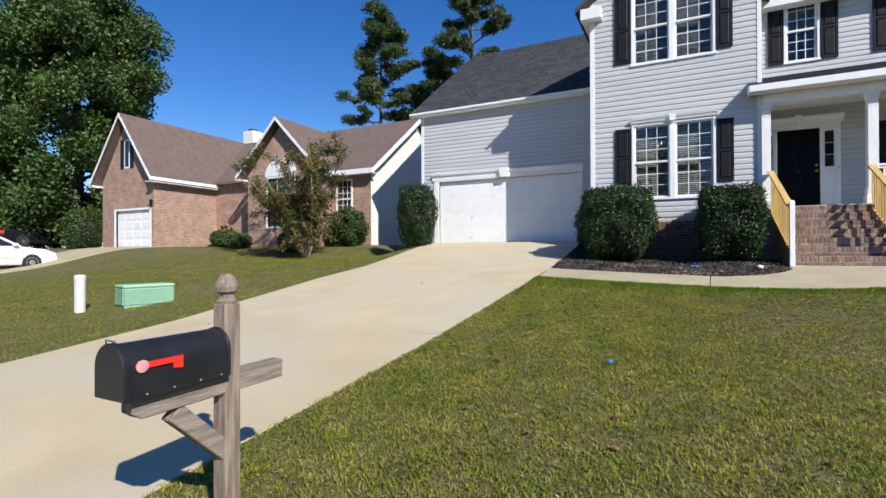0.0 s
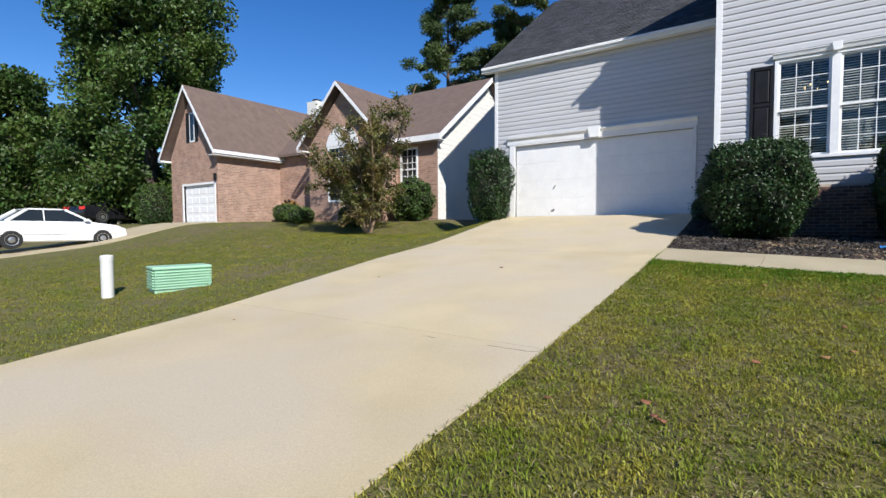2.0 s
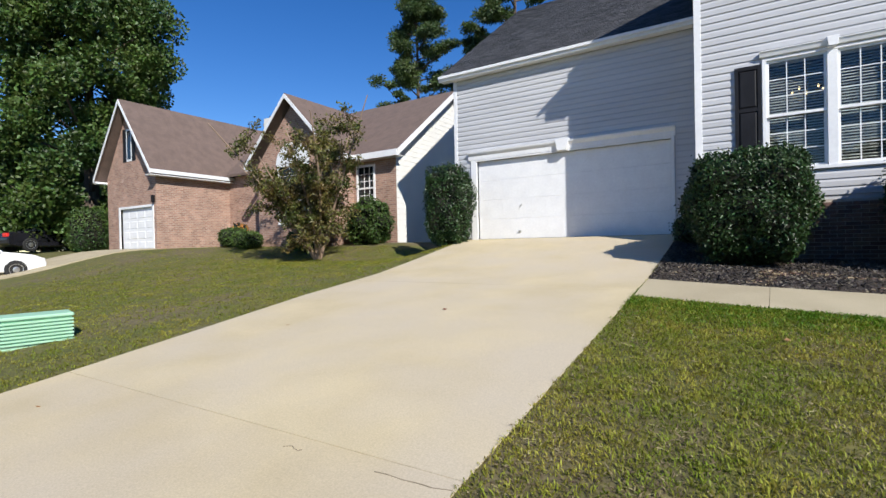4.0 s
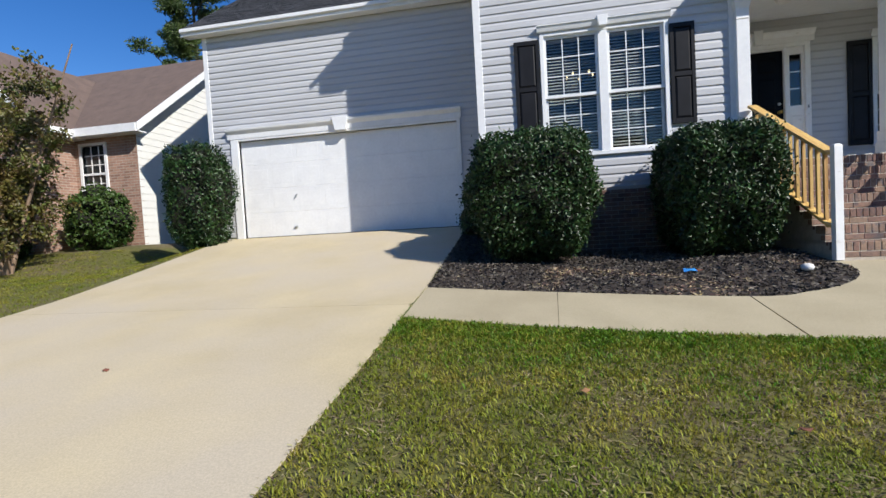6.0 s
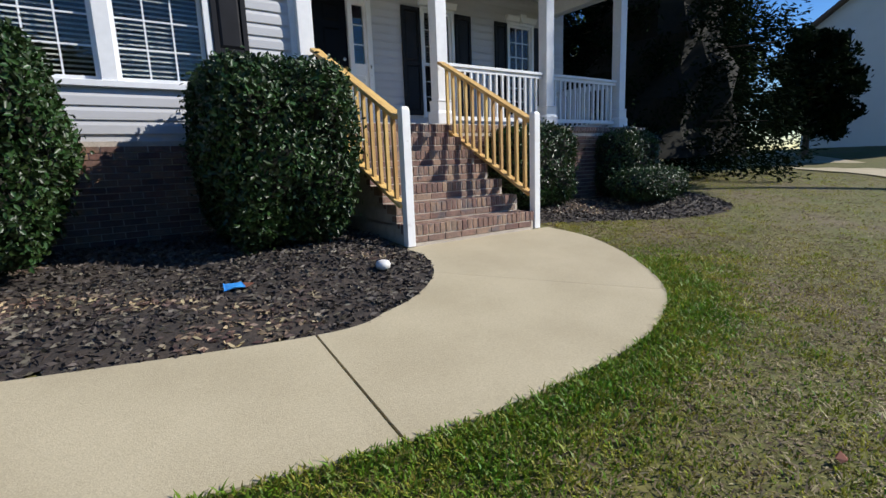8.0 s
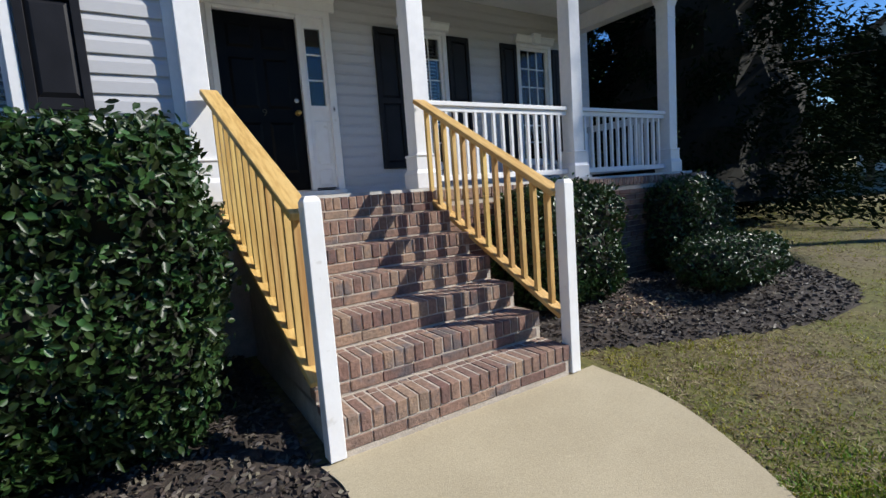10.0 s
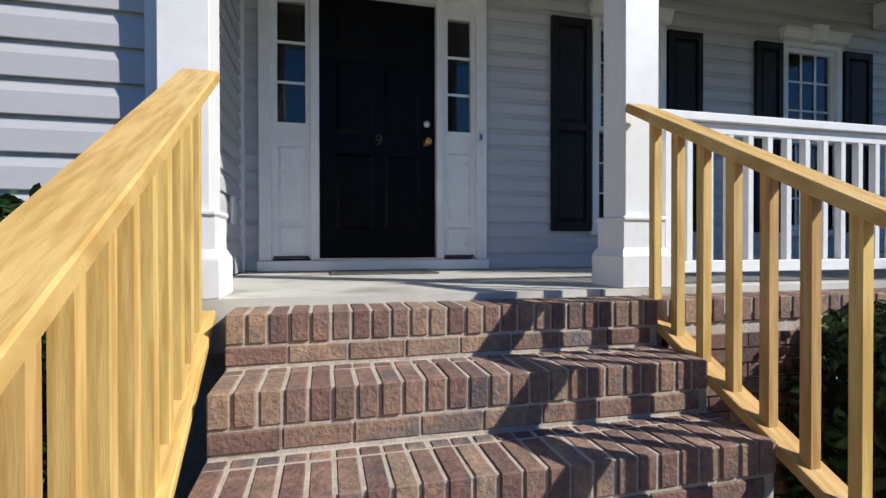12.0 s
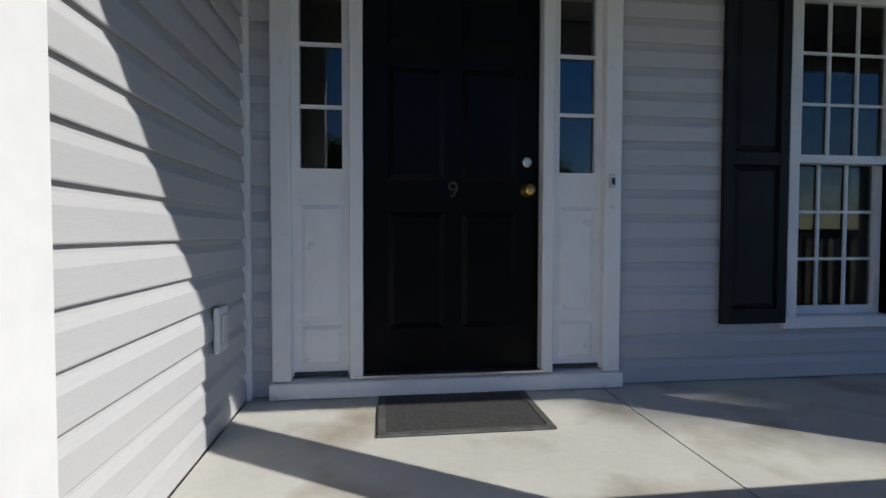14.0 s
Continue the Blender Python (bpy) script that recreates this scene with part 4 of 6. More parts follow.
# ---- garage door ----
gdoor = thing("garage_door", "white panelled double garage door, closed", "garage door", "structure")
part("casing", Geo().box(-8.41, -8.22, YG - .05, YG + .1, 1.42, 3.7).box(-3.17, -3.1, YG - .05, YG + .1, 1.42, 3.7).box(-8.22, -3.17, YG - .049, YG + .1, 3.65, 3.7), TRIM, gdoor, bevel=.005)
part("head_moulding", Geo().prism([(-8.48, YG - .02, 3.7), (-8.48, YG - .06, 3.7), (-8.48, YG - .065, 3.81), (-8.48, YG - .12, 3.88), (-8.48, YG - .13, 3.92), (-8.48, YG - .02, 3.92)], (5.41, 0, 0)), TRIM, gdoor)
part("keystone", Geo().prism([(-5.83, YG - .02, 3.67), (-5.58, YG - .02, 3.67), (-5.52, YG - .02, 3.96), (-5.89, YG - .02, 3.96)], (0, -.13, 0)), TRIM, gdoor, bevel=.005)
for r in range(4):
    za = 1.445 + r * .551
    sec = part("section", boxed(-8.22, -3.17, YG + .06, YG + .1, za, za + .549), TRIM, gdoor, bevel=.002)
    for k in range(8):
        xa = -8.17 + k * .6275
        raised(sec, "panel", xa + .05, xa + .575, za + .1, za + .44, YG + .0595, TRIM, .012, .0014)
part("bottom_seal", boxed(-8.22, -3.17, YG + .055, YG + .105, 1.415, 1.444), RUBBER, gdoor)
part("lift_handle", Geo().box(-7.01, -6.99, YG + .02, YG + .06, 1.62, 1.65).box(-6.98, -6.94, YG + .03, YG + .06, 1.61, 1.66), CHROME, gdoor, "small metal lift handle")
part("lock_handle", Geo().beam((-6.96, YG + .03, 2.29), (-6.9, YG + .03, 2.38), .02, .02).box(-6.95, -6.92, YG + .025, YG + .06, 2.32, 2.35), CHROME, gdoor, "metal lock handle", )

# ---- porch: floor, columns, rails ----
porch = thing("porch_floor", "pale concrete porch floor with a saw joint", "porch", "structure")
part("slab", boxed(X1 + .026, 3.236, 13.435, YP - .004, 1.95, FLOOR), PORCHCON, porch)
part("slab", boxed(3.244, 8.05, 13.435, YP - .004, 1.95, FLOOR), PORCHCON, porch)
part("foundation", boxed(1.3, 8.05, 13.52, YP, .6, 1.949), MORTAR, porch)


def column(x, y, label):
    c = thing("porch_column", label, "column", group="porch columns", at=(x, y, FLOOR))

    def ring_(w0, z0, w1, z1):
        g = Geo()
        g.v = [(sx * w / 2, sy * w / 2, z) for w, z in ((w0, z0), (w1, z1)) for sx, sy in ((-1, -1), (1, -1), (1, 1), (-1, 1))]
        g.f = [(3, 2, 1, 0), (4, 5, 6, 7), (0, 1, 5, 4), (1, 2, 6, 5), (2, 3, 7, 6), (3, 0, 4, 7)]
        return g
    part("plinth", ring_(.262, 0, .262, .15), TRIM, c, bevel=.004)
    part("plinth_bevel", ring_(.26, .15, .222, .185), TRIM, c)
    part("base", ring_(.218, .185, .218, .31), TRIM, c)
    part("base_moulding", ring_(.238, .31, .238, .335), TRIM, c, bevel=.008)
    part("shaft", ring_(.182, .335, .182, 2.3), TRIM, c, bevel=.004)
    part("necking", ring_(.2, 2.14, .2, 2.155), TRIM, c, bevel=.006)
    part("capital", ring_(.184, 2.3, .22, 2.37), TRIM, c)
    part("cap_block", ring_(.236, 2.37, .236, 2.43), TRIM, c, bevel=.004)
    return c


first = column(1.52, 13.565, "square white porch column with moulded base")
for x in (3.48, 5.68, 7.66):
    copy_thing(first, pose(x, 13.565, FLOOR))


def white_rail(a, b, label):
    """A porch rail between two points at floor height."""
    a, b = Vector(a), Vector(b)
    r = thing("porch_railing", label, "railing", group="porch railings")
    part("top_rail", Geo().beam(a + Vector((0, 0, .84)), b + Vector((0, 0, .84)), .09, .045), TRIM, r, bevel=.005)
    part("under_rail", Geo().beam(a + Vector((0, 0, .79)), b + Vector((0, 0, .79)), .04, .05), TRIM, r)
    part("bottom_rail", Geo().beam(a + Vector((0, 0, .09)), b + Vector((0, 0, .09)), .045, .06), TRIM, r, bevel=.004)
    n = round((b - a).length / .128)
    me = boxed(-.018, .018, -.018, .018, .12, .767).mesh("baluster", .003)
    for i in range(1, n):
        p = part("baluster", me, TRIM, r)
        p.location = a.lerp(b, i / n)


white_rail((3.56, 13.565, FLOOR), (5.555, 13.565, FLOOR), "white balustered porch railing beside the steps")
white_rail((5.765, 13.565, FLOOR), (7.555, 13.565, FLOOR), "white balustered porch railing at the far bay")
white_rail((7.66, 13.67, FLOOR), (7.66, YP - .03, FLOOR), "white balustered porch railing at the porch end")

# ---- brick steps with yellow rails ----
TOP = FLOOR - .03
RISE, RUN, SX0, SX1, NOSE = .186, .27, 1.7, 3.38, 13.225
steps = thing("brick_steps", "red-brown brick front steps of seven risers with rowlock nosings", "steps", "structure")
for i in range(7):
    z, y = TOP - i * RISE, NOSE - i * RUN
    part("step_core", boxed(SX0 + .006, SX1 - .006, y + .008, 13.43, z - RISE - .02 if i < 6 else .6, z - .0035), MORTAR, steps)


def worn_brick(w, d, h):
    g = Geo().box(-w / 2, w / 2, 0, d, -h, 0)
    return g.mesh("brick", .0045)


rowlock, filler, stretcher = worn_brick(.06, .2, .102), worn_brick(.061, .05, .05), worn_brick(.2, .09, .062)
rr = random.Random(3)
for i in range(7):
    z, y = TOP - i * RISE, NOSE - i * RUN
    n = 24
    pitch = (SX1 - SX0) / n
    loose = []
    for k in range(n):
        x = SX0 + pitch * (k + .5)
        loose.append((rowlock, x, y + rr.uniform(-.003, .003), z + rr.uniform(-.002, .002)))
        if i:
            loose.append((filler, x + rr.uniform(-.004, .004), y + .212, z - .0005 + rr.uniform(-.001, .002)))
    for k in range(8):
        loose.append((stretcher, SX0 + .205 * (k + .5) + (.0 if i % 2 else -.0), y + .001 + rr.uniform(-.002, .002), z - .113))
    for me, x, yy, zz in loose:
        b = part("brick", me, BRICK, steps)
        b.location = (x, yy, zz)
        b.rotation_euler = (0, 0, rr.uniform(-.012, .012))


def brick_face(parent, x0, x1, z0, z1, y, seed):
    """Courses of bricks on a wall that faces the street, joined."""
    r = random.Random(seed)
    g = Geo()
    z, row = z0, 0
    while z + .057 < z1:
        x = x0 - (.1 if row % 2 else 0)
        while x < x1:
            a, b = max(x, x0), min(x + .195, x1)
            if b - a > .03:
                o = r.uniform(-.003, .003)
                g.box(a, b, y - .012 + o, y + .03, z, z + .057)
            x += .205
        z += .067
        row += 1
    ob = part("bricks", g, BRICKJ, parent)
    ob["kind"] = "stuff"


porch_base = tagged(part("porch_base", boxed(3.42, 8.05, 13.235, 13.4, .6, 2.05), MORTAR), "brick porch foundation with a rowlock edge", "foundation", kind="structure")
brick_face(porch_base, 3.42, 8.05, .7, 1.98, 13.23, 4)
for k in range(64):
    b = part("brick", rowlock, BRICK, porch_base)
    b.location = (3.46 + .0715 * k, 13.22, TOP)
part("edge_core", boxed(3.42, 8.05, 13.226, 13.43, 2.051, TOP - .0035), MORTAR, porch_base)
base_front = tagged(part("foundation", boxed(X0, 1.44, YF + .02, YF + .12, .5, 1.93), MORTAR), "brick foundation under the siding", "foundation", kind="structure")
base_front.location.y = -.06
brick_face(base_front, X0, 1.44, .75, 1.93, YF + .018, 8)

post_mesh = Geo()
post_mesh.v = [(sx * w, sy * w, z) for w, z in ((.043, 0), (.043, 1.3), (.028, 1.325)) for sx, sy in ((-1, -1), (1, -1), (1, 1), (-1, 1))]
post_mesh.f = [(3, 2, 1, 0), (8, 9, 10, 11)] + [(4 * j + i, 4 * j + (i + 1) % 4, 4 * j + 4 + (i + 1) % 4, 4 * j + 4 + i) for j in range(2) for i in range(4)]
post_me = post_mesh.mesh("post", .003)


def stair_rail(xl, x, xp, label):
    """A treated-pine stair rail with a flat cap, square balusters and a white end post."""
    r = thing("stair_railing", label, "railing", group="stair railings")
    p = part("post", post_me, TRIMOLD, r, "white painted end post")
    p.location = (xp, 11.64, .8)
    lo, hi = Vector((xl, 11.68, 2.03)), Vector((x, 13.43, 2.975))
    part("cap_rail", Geo().beam(lo, hi, .125, .04), PINEWOOD, r, "new yellow pine cap rail", bevel=.005)
    blo, bhi = Vector((xl, 11.68, 1.19)), Vector((x, 13.41, 2.1))
    part("bottom_rail", Geo().beam(blo, bhi, .1, .035), PINEWOOD, r, bevel=.004)
    slope = (hi.z - lo.z) / (hi.y - lo.y)
    for k in range(12):
        y = 11.79 + k * .1375
        f = (y - lo.y) / (hi.y - lo.y)
        z0, z1 = blo.z + (bhi.z - blo.z) * (y - blo.y) / (bhi.y - blo.y) + .012, lo.z + (hi.z - lo.z) * f - .012
        g = Geo()
        w = .018
        g.v = [(-w, -w, z0 - .54 * w), (w, -w, z0 - .54 * w), (w, w, z0 + .54 * w), (-w, w, z0 + .54 * w), (-w, -w, z1 - .54 * w), (w, -w, z1 - .54 * w), (w, w, z1 + .54 * w), (-w, w, z1 + .54 * w)]
        g.f = [(3, 2, 1, 0), (4, 5, 6, 7), (0, 1, 5, 4), (1, 2, 6, 5), (2, 3, 7, 6), (3, 0, 4, 7)]
        b = part("baluster", g, PINEBAL, r)
        b.location = (xl + (x - xl) * f, y, 0)


stair_rail(1.68, 1.59, 1.708, "yellow treated-pine stair railing beside the hedge")
stair_rail(3.42, 3.42, 3.43, "yellow treated-pine stair railing beside the porch bed")

# ---- on the porch ----
door_mat = thing("door_mat", "worn charcoal rubber-edged door mat on the porch", "door mat", at=(2.44, 15.02, FLOOR))
part("border", Geo().box(-.37, .37, -.25, -.215, .001, .011).box(-.37, .37, .215, .25, .001, .011).box(-.37, -.335, -.215, .215, .001, .011).box(.335, .37, -.215, .215, .001, .011), MATEDGE, door_mat, bevel=.003)
part("mat_surface", boxed(-.335, .335, -.215, .215, .001, .009), MATRUB, door_mat)
lamp = thing("porch_light", "round flush ceiling light on the porch ceiling", "ceiling light", at=(2.46, 14.3, 4.84))
part("base", moved(lathe([(.13, -.03), (.13, 0)]), pose(0, 0, 0)), TRIM, lamp)
part("globe", moved(lathe([(.02, -.11), (.08, -.095), (.11, -.06), (.12, -.031)]), pose(0, 0, 0)), CLEARLAMP, lamp, smooth=True)
copy_thing(lamp, pose(5.6, 14.3, 4.84))
chand = thing("chandelier", "brass chandelier with lit candle bulbs seen through the window", "chandelier", at=(-.65, 15.4, 4.2))
part("stem", Geo().tube([(0, 0, -.1), (0, 0, .9)], [.015, .012]), BRASS, chand)
for k in range(5):
    a = 2 * math.pi * k / 5 + .3
    c, s = math.cos(a), math.sin(a)
    arm = part("arm", Geo().tube([(0, 0, -.08), (.12 * c, .12 * s, -.13), (.26 * c, .26 * s, -.02), (.26 * c, .26 * s, .03)], [.008] * 4), BRASS, chand)
    part("bulb", moved(lathe([(.01, 0), (.019, .02), (.012, .055), (.001, .075)], 10), pose(.26 * c, .26 * s, .03)), BULB, arm, smooth=True)


# ---- mailbox ----
MG = g1(-2.32, 1.58)
mail_post = thing("mailbox_post", "weathered grey timber mailbox post with carved finial, arm and brace", "post", at=(-2.33, 1.575, MG))
hz = .86 - MG
part("upright", boxed(-.047, .047, -.047, .047, -.1, hz), OLDWOOD, mail_post, bevel=.006)
fin = Geo()
prof = ((.045, 0), (.047, .012), (.033, .03), (.031, .045), (.05, .06), (.054, .085), (.05, .105), (.03, .14), (.018, .15))
for w, z in prof:
    c = w * .45
    fin.v += [(x, y, hz + z) for x, y in ((-w, -c), (-c, -w), (c, -w), (w, -c), (w, c), (c, w), (-c, w), (-w, c))]
for j in range(len(prof) - 1):
    fin.f += [(8 * j + i, 8 * j + (i + 1) % 8, 8 * j + 8 + (i + 1) % 8, 8 * j + 8 + i) for i in range(8)]
fin.f += [tuple(range(7, -1, -1)), tuple(range(8 * len(prof) - 8, 8 * len(prof)))]
part("finial", fin, OLDWOOD, mail_post, "carved faceted timber finial")
za = .412 - MG
part("arm", Geo().prism([(-.04, -.5, za + .03), (-.04, -.46, za), (-.04, .34, za), (-.04, .34, za + .1), (-.04, -.5, za + .1)], (.085, 0, 0)), OLDWOODH, mail_post, bevel=.005)
part("brace", Geo().beam((0, -.3, za - .02), (0, -.02, za - .3), .07, .085), OLDWOODH, mail_post, bevel=.005)
mailbox = thing("mailbox", "black metal mailbox with rounded top and red flag", "mailbox", at=(-2.325, 1.02, .517))


def arch(w, h, n=14):
    pts = [(-w, 0), (w, 0), (w, h - w)]
    return pts + [(w * math.cos(math.pi * k / n), h - w + w * math.sin(math.pi * k / n)) for k in range(1, n)] + [(-w, h - w)]


part("shell", Geo().prism([(x, 0, z) for x, z in arch(.098, .225)], (0, .49, 0)), BOXBLACK, mailbox, bevel=.002)
part("door", Geo().prism([(x, -.018, z) for x, z in arch(.103, .232)], (0, .03, 0)), BOXBLACK, mailbox, "black mailbox door", bevel=.004)
part("back_rim", Geo().prism([(x, .478, z) for x, z in arch(.103, .231)], (0, .014, 0)), BOXBLACK, mailbox, bevel=.003)
part("catch", Geo().tube([(-.02, -.015, .228), (-.015, -.02, .245), (.015, -.02, .245), (.02, .0, .236)], [.004] * 4, 6), CHROME, mailbox, "wire door catch")
flag = part("flag", Geo().prism([(.104, .06, .125), (.104, .19, .125), (.104, .19, .1), (.104, .235, .095), (.104, .235, .15), (.104, .06, .15)], (.004, 0, 0)), REDFLAG, mailbox, "red signal flag")
part("flag_disc", moved(lathe([(.026, 0), (.026, .006), (.01, .009)], 16), pose(.103, .055, .135, 0, 90)), PINKDISC, flag, "faded pink pivot disc")
for y in (.08, .2, .33, .44):
    part("rivet", moved(lathe([(.005, 0), (.005, .002), (.002, .004)], 8), pose(.098, y, .014, 0, 90)), CHROME, mailbox)
part("base_board", boxed(-.08, .08, .01, .48, -.004, .0), OLDWOODH, mailbox)

# ---- utility box and marker post in the neighbouring lawn ----
ubox = thing("utility_box", "pale green slatted plastic utility box on the lawn", "utility box", at=(-9.75, 5.75, g1(-9.75, 5.75)))
ubox.rotation_euler = (0, 0, radians(77))
ubox.scale = (.82, .9, .95)
part("body", boxed(-.52, .52, -.24, .24, -.05, .36), GREENBOX, ubox, bevel=.01)
part("lid", boxed(-.56, .54, -.285, .26, .362, .41), GREENBOX, ubox, bevel=.012)
for k in range(7):
    z = .03 + k * .047
    part("slat", boxed(-.53, .53, -.28, -.241, z, z + .024), GREENBOX, ubox)
    part("slat", boxed(-.56, -.521, -.23, .23, z, z + .024), GREENBOX, ubox)
mark = thing("marker_post", "pale grey round utility marker post in the lawn", "post", at=(-10.28, 4.86, g1(-10.28, 4.86)))
part("tube", lathe([(.09, -.05), (.09, .6), (.083, .62)], 20), GREYPOST, mark, smooth=False)
part("cap", lathe([(.096, .6), (.096, .665), (.085, .69), (.02, .7)], 20), GREYPOST, mark)


# ---- plants ----
def hedge(name, x0, x1, y0, y1, z0, z1, count, label, category="hedge", mat=HEDGE, size=.05, power=.5, lump=.05, group="", foot=.0):
    """A clipped shrub: a core painted near-black as inner shade under a skin of leaves on a rounded, uneven box."""
    cx, cy, cz = (x0 + x1) / 2, (y0 + y1) / 2, (z0 + z1) / 2
    hx, hy, hz_ = (x1 - x0) / 2, (y1 - y0) / 2, (z1 - z0) / 2
    h = thing(name, label, category, group=group, at=(cx, cy, g1(cx, cy)))
    off = np.array([0, 0, cz - g1(cx, cy)])

    p = {.5: 3.5, .4: 5.8}.get(power, 2.3)

    def surface(d, shrink=0.0):
        e = d / (np.sum(np.abs(d) ** p, axis=1, keepdims=True) ** (1 / p))
        w = 1 + lump * (np.sin(d[:, 0] * 7 + cx * 3) * np.cos(d[:, 2] * 6 + cy) + .6 * np.sin(d[:, 1] * 11 + d[:, 2] * 9))
        low = np.clip(-e[:, 2], 0, 1) ** 1.6
        e = e * np.stack([1 - foot * low, 1 - foot * low, np.ones(len(e))], 1)
        return e * (w - shrink)[:, None] * np.array([hx, hy, hz_])
    d = rng.uniform(-1, 1, (count, 3))
    face = rng.choice(3, count, p=np.array([hy * hz_, hx * hz_, hx * hy]) / (hy * hz_ + hx * hz_ + hx * hy))
    d[np.arange(count), face] = rng.choice([-1.0, 1.0], count)
    d /= np.linalg.norm(d, axis=1, keepdims=True)
    pts = surface(d, 0) - d * rng.exponential(.05, count)[:, None] + rng.normal(0, .015, (count, 3)) + d * (rng.uniform(0, .1, count) * (rng.uniform(0, 1, count) < .06))[:, None]
    me = leaf_mesh("leaves", pts + off, d * .25 + np.array([0, 0, .1]), size, size * .5, .7, facing=d)
    part("leaves", me, mat, h)
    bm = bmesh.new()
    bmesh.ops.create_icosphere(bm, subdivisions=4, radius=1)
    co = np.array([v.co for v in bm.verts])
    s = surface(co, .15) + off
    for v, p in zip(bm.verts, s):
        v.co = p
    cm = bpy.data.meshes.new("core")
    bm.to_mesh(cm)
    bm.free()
    part("core", cm, CORE, h, "solid core painted near-black as the shade between leaves")
    g = Geo()
    rr2 = random.Random(int(cx * 100))
    for k in range(5):
        a = rr2.uniform(0, 6.28)
        g.tube([(.1 * math.cos(a), .1 * math.sin(a), -.05), (.3 * hx * math.cos(a), .3 * hy * math.sin(a), off[2] * .8)], [.02, .012], 6)
    part("stem_cluster", g, BARK, h)
    return h


hedge("hedge_shrub", -2.6, -.86, 11.6, 13.45, .93, 2.68, 30000, "rounded glossy dark green hedge shrub by the driveway", size=.056, group="front hedge shrubs", foot=.22, lump=.065)
hedge("hedge_shrub", .08, 1.33, 11.66, 13.4, .93, 2.52, 30000, "square clipped glossy green hedge shrub beside the steps", size=.056, power=.4, group="front hedge shrubs", foot=.2)
hedge("hedge_shrub", -9.25, -7.98, 14.1, 15.1, 1.2, 3.45, 10000, "tall clipped green hedge shrub at the garage corner", size=.07, foot=.25, lump=.08)
hedge("low_shrub", -3.0, -2.4, 13.9, 14.6, 1.2, 1.75, 2500, "small dark shrub at the garage corner", "shrub", size=.06)
hedge("hedge_shrub", 3.95, 5.2, 12.35, 13.35, .9, 2.1, 9000, "clipped glossy shrub in front of the porch railing", size=.06)
hedge("hedge_shrub", 6.5, 7.6, 12.5, 13.4, .9, 2.05, 7000, "clipped glossy shrub at the porch end", size=.06)
hedge("low_shrub", 5.6, 7.15, 11.6, 12.5, .9, 1.42, 9000, "low rounded shrub in the porch bed", "shrub", size=.045, power=.8)


def trunk_tube(g, a, b, r0, r1, bend, rr, n=5, sides=7):
    a, b = Vector(a), Vector(b)
    off = Vector((rr.uniform(-1, 1), rr.uniform(-1, 1), rr.uniform(-.3, .3))) * bend
    pts = [a.lerp(b, k / n) + off * math.sin(math.pi * k / n) for k in range(n + 1)]
    g.tube(pts, [r0 + (r1 - r0) * k / n for k in range(n + 1)], sides)
    return pts


def broad_tree(x, y, height, width, leaves, mat, label, size=.3, clear=.18, seed=1, trunk=.3, bark=BARK, name="tree", shape=1.0):
    """A tapered trunk, limbs to many leaf clumps of uneven size, with gaps between them."""
    rr = random.Random(seed)
    z = g1(x, y)
    t = thing(name, label, "tree", at=(x, y, z))
    g = Geo()
    trunk_tube(g, (0, 0, -.2), (0, 0, height * .75), trunk, trunk * .25, .1 * trunk, rr)
    clumps = []
    n = 85
    for k in range(n):
        f = (k + .5) / n
        zz = height * (clear + (1 - clear) * f)
        q = (f - .38) / .62 if f > .38 else (.38 - f) / .5
        rad = width / 2 * math.sqrt(max(0, 1 - q * q)) * shape
        a = k * 2.39996 + rr.uniform(-.4, .4)
        d = rad * rr.uniform(.45, 1.0)
        c = Vector((d * math.cos(a), d * math.sin(a), zz + rr.uniform(-.3, .3)))
        clumps.append((c, width * rr.uniform(.09, .17)))
        if k % 3 == 0:
            trunk_tube(g, (0, 0, max(height * clear * .8, zz - d * .6)), c, trunk * .28, trunk * .06, d * .08, rr, 4, 5)
    part("trunk", g, bark, t)
    w = np.array([c[1] ** 2 for c in clumps])
    pick = rng.choice(len(clumps), leaves, p=w / w.sum())
    cc = np.array([list(c[0]) for c in clumps])[pick]
    cr = np.array([c[1] for c in clumps])[pick][:, None]
    d = rng.normal(size=(leaves, 3))
    d /= np.linalg.norm(d, axis=1, keepdims=True)
    rad = rng.uniform(.35, 1.1, (leaves, 1))
    pts = cc + d * cr * rad * np.array([1.1, 1.1, .8])
    part("crown", leaf_mesh("crown", pts, d * .6 + np.array([0, 0, .3]), size, size * .6, .9), mat, t)
    return t


broad_tree(-32.3, 15.6, 16.2, 9.6, 100000, MAPLE, "tall broad green shade tree behind the brick garage", .23, .05, 2, .45)
broad_tree(-40.5, 11.2, 9.5, 7.0, 26000, MAPLE, "smaller rounded green tree by the street", .26, .1, 3, .25)
broad_tree(-46.5, 18.2, 8.0, 9.5, 14000, MAPLE, "dense green tree behind the parked cars", .4, .03, 5, .3)
broad_tree(-50, 14, 7.5, 9, 12000, MAPLE, "distant green tree beyond the cars", .45, .08, 4, .3)


